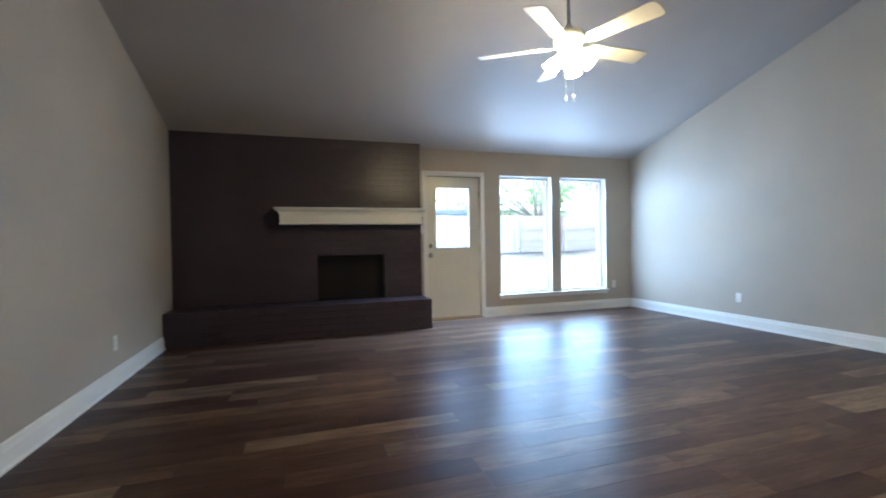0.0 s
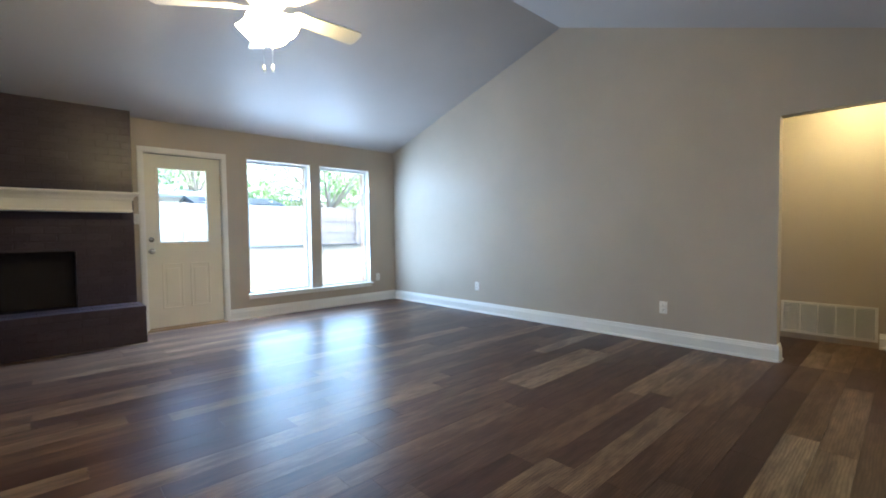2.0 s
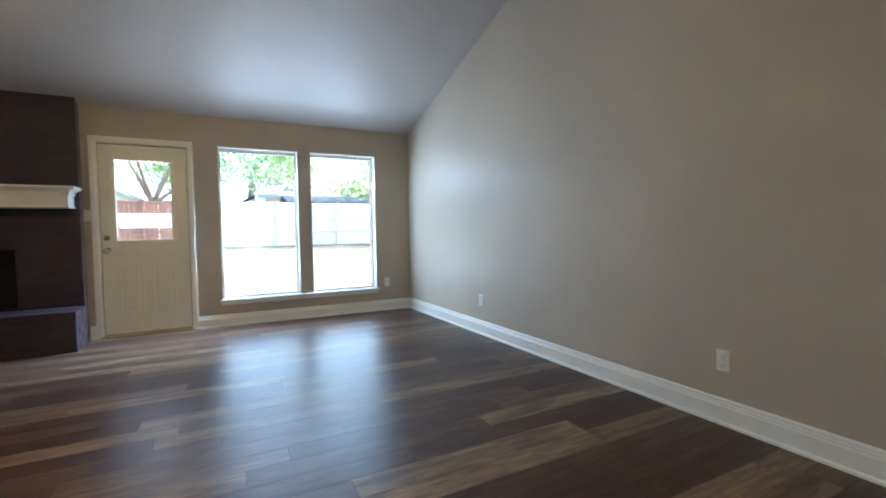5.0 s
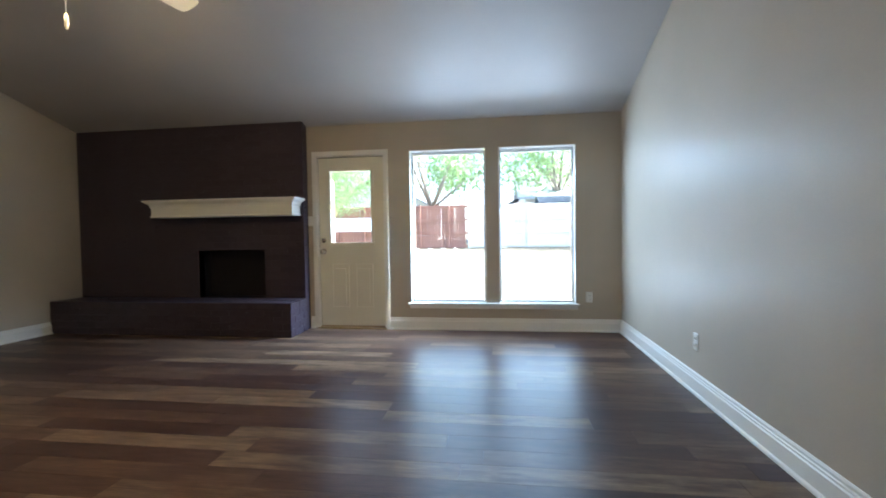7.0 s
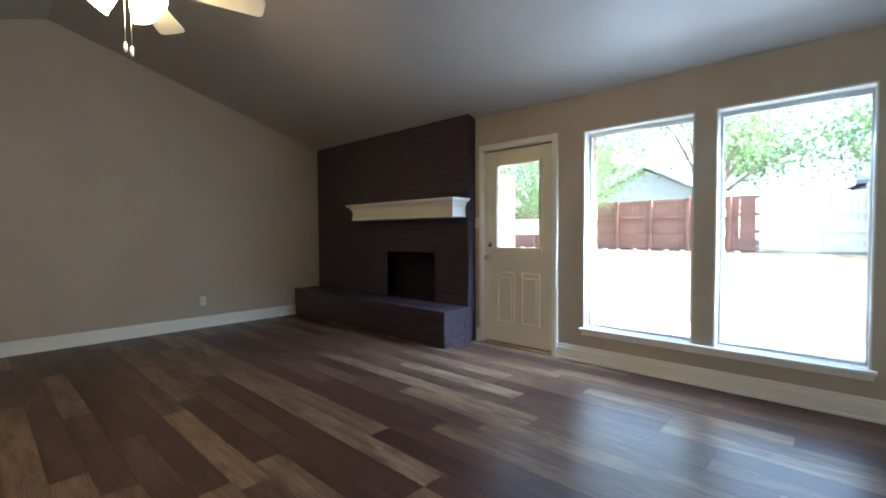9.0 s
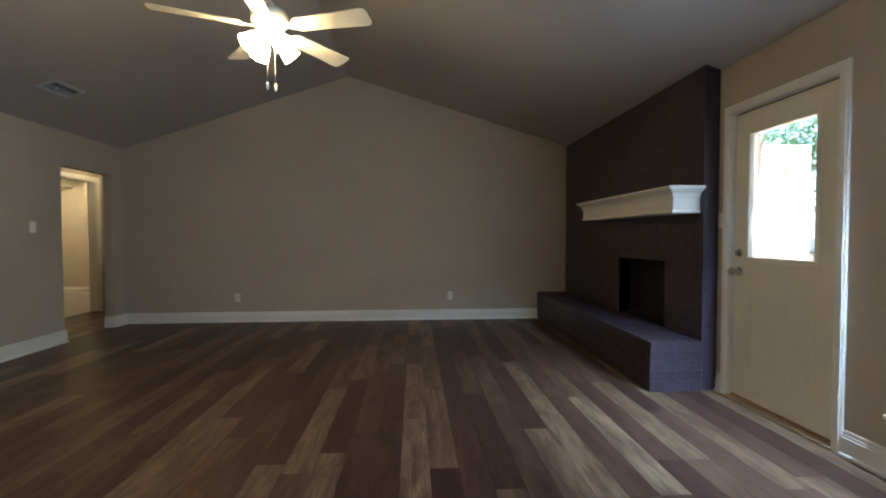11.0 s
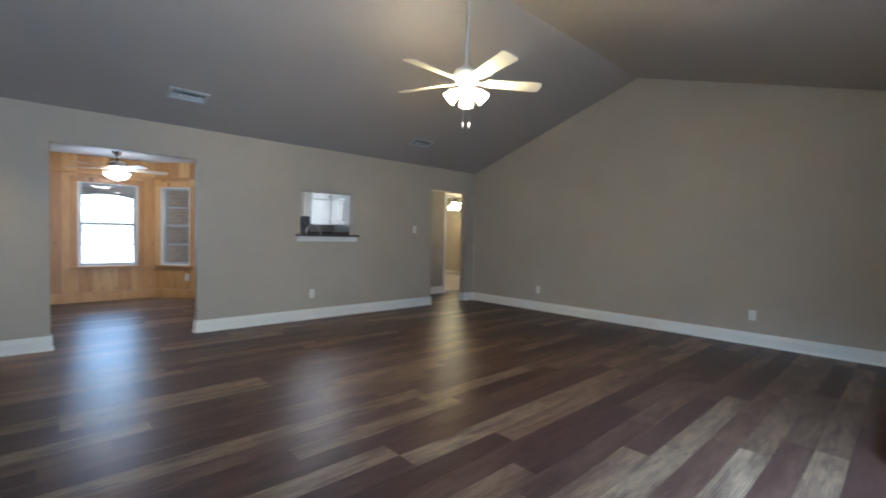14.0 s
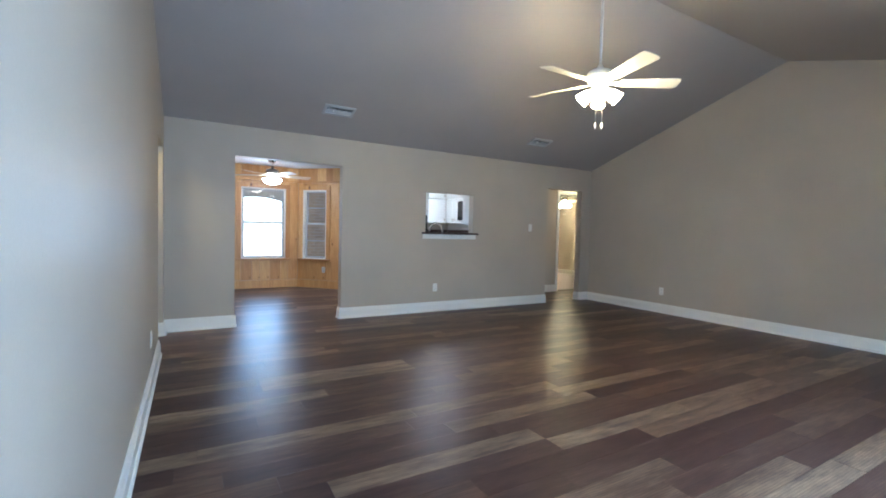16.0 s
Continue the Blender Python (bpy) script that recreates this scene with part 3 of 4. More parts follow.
# ---- living room: back door ----
door = tagged(thing("door_1", "closed cream back door with half-height glass pane", "door", at=(DOOR[0], YB, 0)), kind="structure")
DW = DOOR[1] - DOOR[0]
G = (0.139, 0.655, 1.02, 1.885)
Y0, Y1 = 0.030, 0.074
bm = bmesh.new()
for a, b, c, d in pierced(0.008, DW - 0.008, 0.030, 2.036, [G]):
    box(bm, a, b, Y0, Y1, c, d)
part("door_slab", bm, CREAM, door)
# Dark strips that paint the shade in the gap round the door slab.
for a, b, c, d in ((0.001, 0.0079, 0.030, 2.036), (DW - 0.0079, DW - 0.001, 0.030, 2.036), (0.001, DW - 0.001, 2.0361, 2.044)):
    part("gap_shade_strip", boxed((a, b, Y0 + 0.008, Y0 + 0.030, c, d)), DARKSLOT, door, "dark strip drawing the shade in the door gap")
bm = bmesh.new()
for a, b, c, d in ((G[0] - 0.03, G[1] + 0.03, G[2] - 0.03, G[2] + 0.006), (G[0] - 0.03, G[1] + 0.03, G[3] - 0.006, G[3] + 0.03), (G[0] - 0.03, G[0] + 0.006, G[2] + 0.006, G[3] - 0.006), (G[1] - 0.006, G[1] + 0.03, G[2] + 0.006, G[3] - 0.006)):
    box(bm, a, b, Y0 - 0.010, Y1 + 0.010, c, d, bevel=0.004)
part("glazing_frame", bm, CREAM, door)
pane = part("pane", boxed((G[0], G[1], 0.050, 0.054, G[2], G[3])), GLASS, door, "clear glass pane")
pane.visible_shadow = False
for a, b in ((0.150, 0.365), (0.445, 0.660)):
    bm = bmesh.new()
    for q, r, s, t in ((a, b, 0.24, 0.255), (a, b, 0.755, 0.77), (a, a + 0.015, 0.255, 0.755), (b - 0.015, b, 0.255, 0.755)):
        box(bm, q, r, Y0 - 0.005, Y0 + 0.002, s, t, bevel=0.003)
    box(bm, a + 0.04, b - 0.04, Y0 - 0.004, Y0 + 0.002, 0.295, 0.715, bevel=0.003)
    part("raised_panel", bm, CREAM, door)
bm = bmesh.new()
lathe(bm, [(0.034, 0.0), (0.034, 0.004), (0.028, 0.008), (0.014, 0.012), (0.012, 0.034), (0.022, 0.042), (0.029, 0.056), (0.026, 0.068), (0.012, 0.073), (0.0, 0.073)], m=pose(0, 0, 0, 90, 0, 0), centre=(0.055, Y0, 0.920))
part("door_knob", bm, NICKEL, door, "satin nickel round door knob")
bm = bmesh.new()
lathe(bm, [(0.030, 0.0), (0.030, 0.006), (0.024, 0.012), (0.0, 0.012)], m=pose(0, 0, 0, 90, 0, 0), centre=(0.055, Y0, 1.055))
box(bm, 0.049, 0.061, Y0 - 0.030, Y0 - 0.012, 1.038, 1.072, bevel=0.003)
part("deadbolt", bm, NICKEL, door, "satin nickel deadbolt with thumb turn")
for z in (0.25, 1.02, 1.80):
    bm = boxed((DW - 0.010, DW - 0.001, Y0 - 0.006, Y0 + 0.002, z - 0.045, z + 0.045))
    tube(bm, [(DW - 0.004, Y0 - 0.007, z - 0.047), (DW - 0.004, Y0 - 0.007, z + 0.047)], 0.006)
    part("hinge", bm, BRASS, door, "dull brass hinge")
for a, b, c, d, lab in ((-0.060, 0.0, 0.0, 2.050, ""), (DW, DW + 0.060, 0.0, 2.050, ""), (-0.060, DW + 0.060, 2.050, 2.110, "")):
    bm = boxed((a, b, -0.016, 0.0, c, d), bevel=0.003)
    box(bm, a + 0.012, b - 0.012, -0.021, -0.015, c + (0.012 if c > 1 else 0.0), d - 0.012, bevel=0.002)
    part("casing", bm, WHITE, door)
part("jamb", boxed((-0.001, 0.003, 0.0, 0.14, 0.0, 2.045), (DW - 0.003, DW + 0.001, 0.0, 0.14, 0.0, 2.045), (0.0, DW, 0.0, 0.14, 2.046, 2.051), (0.003, 0.015, 0.078, 0.10, 0.03, 2.045), (DW - 0.015, DW - 0.003, 0.078, 0.10, 0.03, 2.045)), WHITE, door)
part("threshold", boxed((-0.02, DW + 0.02, -0.035, 0.16, -0.004, 0.016), (0.0, DW, 0.02, 0.09, 0.016, 0.026), bevel=0.003), THRESH, door, "worn wooden threshold")


# ---- living room: windows ----
def fixed_window(name, x0, x1, label):
    w = tagged(thing(name, label, "window", at=(x0, YB, WIN_Z[0])), kind="structure")
    wide, high = x1 - x0, WIN_Z[1] - WIN_Z[0]
    lining = boxed((0.0, 0.012, -0.004, 0.143, 0.0, high), (wide - 0.012, wide, -0.004, 0.143, 0.0, high), (0.012, wide - 0.012, -0.004, 0.143, high - 0.012, high))
    part("window_lining", lining, WHITE, w)
    fr = 0.016
    bm = bmesh.new()
    for a, b, c, d in ((0.012, 0.012 + fr, 0.003, high - 0.012), (wide - 0.012 - fr, wide - 0.012, 0.003, high - 0.012), (0.012 + fr, wide - 0.012 - fr, 0.003, 0.003 + fr), (0.012 + fr, wide - 0.012 - fr, high - 0.046, high - 0.012)):
        box(bm, a, b, 0.100, 0.136, c, d, bevel=0.003)
    part("window_frame", bm, ALU, w, "thin pale aluminium window frame")
    g = part("pane", boxed((0.022, wide - 0.022, 0.116, 0.120, 0.012, high - 0.03)), GLASS, w, "clear fixed glass pane")
    g.visible_shadow = False
    return w


fixed_window("window_1", *WIN_A, "tall fixed window with pale aluminium frame")
fixed_window("window_2", *WIN_B, "tall fixed window with pale aluminium frame")
sill = tagged(thing("window_sill", "long white wooden sill below both windows", "window sill", at=(3.19, YB, WIN_Z[0])), kind="structure")
part("stool", boxed((-0.005, 1.925, -0.045, 0.004, -0.024, 0.0), bevel=0.006), WHITE, sill)
part("stool_reveal", boxed((0.031, 0.892, 0.004, 0.137, -0.02, 0.002), (1.060, 1.885, 0.004, 0.137, -0.02, 0.002)), WHITE, sill)
part("apron", boxed((0.008, 1.912, -0.018, 0.0, -0.066, -0.024), bevel=0.004), WHITE, sill)


# ---- living room: plates, vents ----
def wall_plate(name, x, y, z, facing, slots, label):
    """A cover plate on a wall; facing: degrees of its outward side about z, from -y."""
    p = thing(name, label, "outlet" if slots == "outlet" else "light switch", "wall plates", (x, y, z), facing)
    part("plate", boxed((-0.036, 0.036, -0.006, 0.001, -0.058, 0.058), bevel=0.004), PLASTIC, p)
    if slots == "outlet":
        for dz in (-0.022, 0.022):
            socket = part("socket", boxed((-0.016, 0.016, -0.009, -0.005, dz - 0.014, dz + 0.014), bevel=0.004), PLASTIC, p)
            part("slot", boxed((-0.008, -0.006, -0.0095, -0.0088, dz - 0.004, dz + 0.006), (0.006, 0.008, -0.0095, -0.0088, dz - 0.004, dz + 0.006), (-0.002, 0.002, -0.0095, -0.0088, dz - 0.010, dz - 0.006)), DARKSLOT, socket)
    else:
        part("toggle", boxed((-0.005, 0.005, -0.016, -0.004, -0.011, 0.011), bevel=0.002), PLASTIC, p)
    return p


for x, y, z, face in ((XR, 4.73, 0.352, -90), (XR, 2.302, 0.345, -90), (XL, 1.895, 0.335, 90), (XL, 4.815, 0.338, 90), (2.19, YK, 0.352, 180)):
    wall_plate("wall_outlet", x, y, z, face, "outlet", "white plastic duplex outlet on greige wall")
wall_plate("wall_outlet", 5.225, YB, 0.385, 0, "outlet", "white plastic duplex outlet beside the window")
wall_plate("light_switch", 0.395, YK, 1.275, 180, "switch", "white toggle light switch near the hall opening")
wall_plate("light_switch", 1.998, YB, 1.29, 0, "switch", "white toggle light switch beside the back door")


def ceiling_vent(x, y, label):
    v = thing("ceiling_vent", label, "air vent", "ceiling vents", (x, y, roof_z(y)))
    slope = math.degrees(math.atan2(RIDGE_Z - KITCHEN_Z, RIDGE_Y - YK))
    v.matrix_world = pose(x, y, roof_z(y), slope, 0, 0)
    wx, wy = 0.180, 0.095
    # dark sheet behind the slats paints the shade of the opening
    part("backing", boxed((-wx + 0.02, wx - 0.02, -wy + 0.02, wy - 0.02, -0.004, -0.001)), DARKSLOT, v)
    part("frame", boxed((-wx, wx, -wy, -wy + 0.030, -0.014, 0.0), (-wx, wx, wy - 0.030, wy, -0.014, 0.0), (-wx, -wx + 0.030, -wy + 0.03, wy - 0.03, -0.014, 0.0), (wx - 0.030, wx, -wy + 0.03, wy - 0.03, -0.014, 0.0), bevel=0.003), REGISTER, v)
    for k in range(7):
        yy = -wy + 0.042 + k * (2 * wy - 0.084) / 6
        bm = boxed((-wx + 0.03, wx - 0.03, -0.0050, 0.0050, -0.0006, 0.0006))
        s = part("slat", bm, SLAT, v)
        s.matrix_local = pose(0, yy, -0.008, 62 if k < 4 else -62, 0, 0)
    part("damper_lever", boxed((0.06, 0.068, -0.01, 0.01, -0.024, -0.010)), PLASTIC, v)
    return v


ceiling_vent(3.835, 1.015, "white metal ceiling air register with angled slats")
ceiling_vent(0.780, 1.035, "white metal ceiling air register with angled slats")


# ---- ceiling fans ----
def fan_blade(bm, r0, r1, wide0, wide1, thick=0.006):
    outline = []
    for k in range(13):
        a = -math.pi / 2 + math.pi * k / 12
        outline.append((r1 - 0.045 + 0.045 * abs(math.cos(a)) ** 0.6, math.copysign(wide1 / 2 * abs(math.sin(a)) ** 0.55, k - 6)))
    outline += [(r0 + 0.02, wide0 / 2), (r0, wide0 / 2 - 0.02), (r0, -wide0 / 2 + 0.02), (r0 + 0.02, -wide0 / 2)]
    return prism(bm, outline, "z", -thick / 2, thick / 2)


def ceiling_fan(at, rod, blade_material, metal, label, shades=4, reach=0.66, spin=10.0, chains=True, bowl=False, light_material=None, rod_material=None):
    """A five-bladed fan; at: the middle of the blades, rod: the length of the pipe above the motor."""
    f = thing("ceiling_fan", label, "ceiling fan", "", at)
    part("rod", tube(bmesh.new(), [(0, 0, 0.10), (0, 0, 0.13 + rod)], 0.0125, 12), rod_material or metal, f)
    part("canopy", lathe(bmesh.new(), [(0.0, 0.0), (0.022, 0.0), (0.050, 0.02), (0.066, 0.05), (0.068, 0.075), (0.0, 0.075)], (0, 0, 0.075 + rod)), rod_material or metal, f)
    part("motor", lathe(bmesh.new(), [(0.0, 0.15), (0.022, 0.15), (0.026, 0.122), (0.060, 0.112), (0.098, 0.095), (0.112, 0.070), (0.112, 0.030), (0.100, 0.018), (0.086, 0.012), (0.086, -0.010), (0.070, -0.018), (0.0, -0.018)], sides=32), metal, f)
    for k in range(5):
        turn = spin + 72 * k
        br = part("blade_bracket", boxed((0.075, 0.145, -0.014, 0.014, -0.008, -0.001), (0.140, 0.235, -0.030, 0.030, -0.010, -0.005), bevel=0.002), metal, f)
        br.matrix_local = pose(0, 0, 0, 0, 0, turn) @ pose(0, 0, 0, -13, 0, 0)
        bl = part("blade", fan_blade(bmesh.new(), 0.165, reach, 0.112, 0.150), blade_material, f)
        bl.matrix_local = pose(0, 0, 0, 0, 0, turn) @ pose(0, 0, 0, -13, 0, 0)
    part("light_fitter", lathe(bmesh.new(), [(0.0, -0.018), (0.055, -0.020), (0.066, -0.034), (0.066, -0.062), (0.040, -0.080), (0.0, -0.082)]), metal, f)
    if bowl:
        part("shade", lathe(bmesh.new(), [(0.150, -0.062), (0.158, -0.070), (0.150, -0.095), (0.120, -0.130), (0.070, -0.152), (0.0, -0.160)], sides=32), light_material, f, "lit frosted glass bowl")
        part("finial", lathe(bmesh.new(), [(0.0, -0.158), (0.010, -0.160), (0.008, -0.178), (0.0, -0.182)], sides=10), metal, f)
    else:
        for k in range(shades):
            turn = 45 + 360 / shades * k
            bm = bmesh.new()
            tilt = pose(0, 0, 0, 0, 0, turn) @ pose(0.055, 0, -0.060, 0, 132, 0)
            lathe(bm, [(0.022, 0.020), (0.030, 0.028), (0.042, 0.048), (0.050, 0.078), (0.052, 0.108), (0.060, 0.130), (0.056, 0.130), (0.045, 0.104), (0.036, 0.056), (0.0, 0.042)], m=tilt)
            part("shade", bm, light_material, f, "lit frosted glass tulip shade")
            part("socket", lathe(bmesh.new(), [(0.0, 0.0), (0.018, 0.0), (0.024, 0.010), (0.024, 0.028), (0.0, 0.028)], m=tilt, sides=14), metal, f)
    if chains:
        for x, y in ((-0.016, 0.022), (0.022, -0.014)):
            c = part("pull_chain", tube(bmesh.new(), [(x, y, -0.075), (x, y, -0.345)], 0.0016, 6), metal, f)
            part("chain_pull", lathe(bmesh.new(), [(0.0, 0.0), (0.006, 0.003), (0.009, 0.022), (0.008, 0.045), (0.003, 0.052), (0.0, 0.052)], (x, y, -0.395), sides=10), PLASTIC, c)
    return f


ceiling_fan((2.262, 3.405, 2.490), 0.745, BLADE, WHITE, "white five-blade ceiling fan with lit tulip shades on a long rod", light_material=FAN_LIGHT, spin=2, rod_material=ALU)


# ---- dining room ----
ceiling_fan((4.08, -2.1, 2.085), 0.125, WOODBLADE, NICKEL, "low dining room ceiling fan with lit glass bowl", bowl=True, light_material=DINING_LIGHT, spin=40, chains=True)


def board_wall(name, x0, y0, x1, y1, holes, label, high=2.36, ledge=2.07):
    """An upright-boarded pine wall from one end to the other, with the room on its left, and the openings (along, along, bottom, top) cut out."""
    long, turn = math.hypot(x1 - x0, y1 - y0), math.degrees(math.atan2(y1 - y0, x1 - x0))
    bm = bmesh.new()
    for a, b, c, d in pierced(-0.03, long + 0.03, -0.12, high + 0.06, holes):
        box(bm, a, b, -0.16, -0.02, c, d)
    wall = setting(name, bm, WALL, label, "wall")
    wall.matrix_world = pose(x0, y0, 0, 0, 0, turn)
    rng = random.Random(int(long * 1000))
    u, cuts = 0.0, [0.0]
    while u < long - 0.12:
        u += rng.choice((0.14, 0.19, 0.235))
        cuts.append(min(u, long))
    cuts[-1] = long
    for a, b in zip(cuts, cuts[1:]):
        for z0, z1 in ((0.16, ledge - 0.002), (ledge + 0.035, high)):
            pieces = [(a, b, z0, z1)]
            for h in holes:
                nxt = []
                for p, q, r, s in pieces:
                    if q <= h[0] or p >= h[1] or s <= h[2] or r >= h[3]:
                        nxt.append((p, q, r, s))
                        continue
                    if p < h[0] - 0.01:
                        nxt.append((p, h[0], r, s))
                    if q > h[1] + 0.01:
                        nxt.append((h[1], q, r, s))
                    m0, m1 = max(p, h[0]), min(q, h[1])
                    if h[2] > r + 0.01:
                        nxt.append((m0, m1, r, h[2]))
                    if h[3] < s - 0.01:
                        nxt.append((m0, m1, h[3], s))
                pieces = nxt
            for p, q, r, s in pieces:
                if q - p < 0.012:
                    continue
                bm = boxed((-(q - p) / 2 + 0.0015, (q - p) / 2 - 0.0015, -0.02, -0.002, -(s - r) / 2, (s - r) / 2))
                bo = part("board", bm, PINE, wall)
                bo.matrix_local = pose((p + q) / 2, 0, (r + s) / 2)
    part("ledge_trim", boxed((0.0, long, -0.02, 0.022, ledge, ledge + 0.034), bevel=0.004), PINE, wall)
    part("skirting_board", boxed((0.0, long, -0.02, 0.012, 0.0, 0.155), bevel=0.004), PINE, wall)
    for h in holes:
        for p, q, r, s, out in ((h[0] - 0.085, h[0], h[2], h[3], 0.016), (h[1], h[1] + 0.085, h[2], h[3], 0.016), (h[0] - 0.085, h[1] + 0.085, h[3], h[3] + 0.085, 0.017), (h[0] - 0.10, h[1] + 0.10, h[2] - 0.035, h[2], 0.045)):
            part("window_casing", boxed((p, q, -0.002, out, r, s), bevel=0.003), PINE, wall)
    return wall


def sash_window(name, x, y, turn, wide, z0, z1, label):
    """A double-hung window; x, y: one lower corner on the wall's face, the opening running along the turned x axis."""
    w = tagged(thing(name, label, "window", at=(x, y, z0), turn=turn), kind="structure")
    high, mid = z1 - z0, (z1 - z0) * 0.51
    part("window_lining", boxed((0.0, 0.02, -0.13, 0.0, 0.0, high), (wide - 0.02, wide, -0.13, 0.0, 0.0, high), (0.02, wide - 0.02, -0.13, 0.0, high - 0.02, high), (0.02, wide - 0.02, -0.13, 0.0, 0.0, 0.015)), WHITE, w)
    for lo, hi, yy, nm in ((0.015, mid + 0.015, -0.085, "lower_sash"), (mid - 0.015, high - 0.02, -0.115, "upper_sash")):
        bm = bmesh.new()
        for a, b, c, d in ((0.02, 0.055, lo, hi), (wide - 0.055, wide - 0.02, lo, hi), (0.055, wide - 0.055, lo, lo + 0.035), (0.055, wide - 0.055, hi - 0.030, hi)):
            box(bm, a, b, yy, yy + 0.025, c, d)
        sash = part(nm, bm, SASH, w)
        part("muntin", boxed((0.055, wide - 0.055, yy + 0.006, yy + 0.018, (lo + hi) / 2 - 0.010, (lo + hi) / 2 + 0.010)), SASH, sash)
        g = part("pane", boxed((0.05, wide - 0.05, yy + 0.010, yy + 0.014, lo + 0.02, hi - 0.02)), GLASS, sash)
        g.visible_shadow = False
    return w


DZ = (0.575, 1.935)
# the boarded bay, walked with the room on the left
board_wall("wall_bay_west", 2.65, -2.2, 3.45, -3.0, [(0.50, 1.02, *DZ)], "knotty pine boarded bay wall with a narrow window")
board_wall("wall_bay_middle", 3.45, -3.0, 4.95, -3.0, [(0.24, 1.04, *DZ)], "knotty pine boarded bay wall with a sash window")
board_wall("wall_bay_east", 4.95, -3.0, 5.75, -2.2, [(0.30, 0.83, *DZ)], "knotty pine boarded bay wall with a narrow window")
board_wall("wall_dining_south_west", 1.96, -2.2, 2.65, -2.2, [], "knotty pine boarded wall beside the bay")
board_wall("wall_dining_south_east", 5.75, -2.2, 6.06, -2.2, [], "knotty pine boarded wall beside the bay")
k = math.sqrt(0.5)
big_sash = sash_window("window_3", 3.45 + 0.24, -3.0, 0, 0.80, *DZ, "double-hung window in the boarded bay")
sash_window("window_4", 2.65 + 0.50 * k, -2.2 - 0.50 * k, -45, 0.52, *DZ, "narrow double-hung window in the boarded bay")
sash_window("window_5", 4.95 + 0.30 * k, -3.0 + 0.30 * k, 45, 0.53, *DZ, "narrow double-hung window in the boarded bay")
part("screen_rail", boxed((0.02, 0.78, -0.128, -0.119, 0.468, 0.484)), SASH, big_sash, "thin grey insect screen rail")
wall_plate("wall_outlet", 2.65 + 0.535 * k + 0.016, -2.2 - 0.535 * k + 0.016, 0.37, 135, "outlet", "white outlet on knotty pine boards")

# porch arch and brick pier outside the bay
arch = tagged(thing("porch_arch", "tan brick porch wall with a round arch", "porch", at=(3.93, -5.0, -0.15)), kind="structure")
outline = [(-0.78, 0.0), (-0.78, 1.72)] + [(-0.78 * math.cos(math.pi * n / 14), 1.72 + 0.32 * math.sin(math.pi * n / 14)) for n in range(1, 14)] + [(0.78, 1.72), (0.78, 0.0), (2.6, 0.0), (2.6, 2.9), (-2.6, 2.9), (-2.6, 0.0)]
part("arch_wall", prism(bmesh.new(), outline, "y", -0.2, 0.0), MORTAR, arch)
part("porch_roof", boxed((-2.9, 4.2, -0.5, 1.72, 2.62, 2.72)), FLATWHITE, arch)
part("porch_side_wall", boxed((2.6, 2.8, -0.2, 1.72, 0.0, 2.62)), MORTAR, arch)
pieces = []
for row in range(35):
    z = 0.04 + row * 0.077
    for side in (-1, 1):
        x = 0.785 + (0.0 if row % 2 else 0.10)
        while x < 1.95:
            pieces.append((side * (x + 0.1), 0.004, z, 0.198, 0.024, 0.066))
            x += 0.208
pieces.sort(key=lambda b: b[0])
laid(290, pieces, arch, TANBRICK)
bm = boxed((-9.0, 9.0, 0.0, 0.02, 0.0, 1.2))
railing = tagged(setting("front_fence", bm, PALEFENCE, "low pale fence across the front yard", "fence"))
railing.matrix_world = pose(4.0, -16.0, -0.2)

# ---- kitchen ----
hatch = tagged(thing("hatch_sill", "dark granite serving hatch sill with white apron", "window sill", at=(HATCH[0], YK, HATCH_Z[0])), kind="structure")
HW = HATCH[1] - HATCH[0]
part("granite_ledge", boxed((-0.06, HW + 0.06, -0.20, 0.075, -0.028, 0.0), bevel=0.006), GRANITE, hatch, "polished dark brown granite ledge")
part("apron", boxed((-0.045, HW + 0.045, 0.0, 0.022, -0.095, -0.028), bevel=0.004), WHITE, hatch)


def cathedral_door(bm, w, h):
    """A raised-panel cupboard door with an arched top rail, in the xz plane facing -y."""
    box(bm, 0.003, w - 0.003, 0.0, 0.018, 0.003, h - 0.003, bevel=0.003)
    arch_pts = [(0.055, 0.055), (w - 0.055, 0.055), (w - 0.055, h - 0.115)]
    arch_pts += [(w / 2 + (w / 2 - 0.055) * math.cos(math.pi * n / 8), h - 0.115 + 0.055 * math.sin(math.pi * n / 8)) for n in range(1, 8)]
    arch_pts += [(0.055, h - 0.115)]
    return prism(bm, arch_pts, "y", -0.007, 0.001)


def wall_cabinet(x, y, z, turn, wide, high, deep, doors, arched, label):
    c = thing("wall_cabinet", label, "cabinet", "kitchen wall cabinets", (x, y, z), turn)
    part("body", boxed((0.0, wide, 0.019, deep, 0.0, high)), CABINET, c)
    for n in range(doors):
        w = wide / doors
        bm = bmesh.new()
        if arched:
            cathedral_door(bm, w, high)
        else:
            box(bm, 0.003, w - 0.003, 0.0, 0.018, 0.003, high - 0.003, bevel=0.003)
            box(bm, 0.055, w - 0.055, -0.006, 0.001, 0.055, high - 0.055, bevel=0.003)
        d = part("door", bm, CABINET, c)
        d.matrix_local = pose(n * w, 0, 0)
        hx = w - 0.04 if n % 2 == 0 else 0.04
        part("handle", boxed((hx - 0.018, hx + 0.018, -0.010, 0.0, 0.05, 0.095), bevel=0.003), NICKEL, d, "small metal pull plate")
    return c


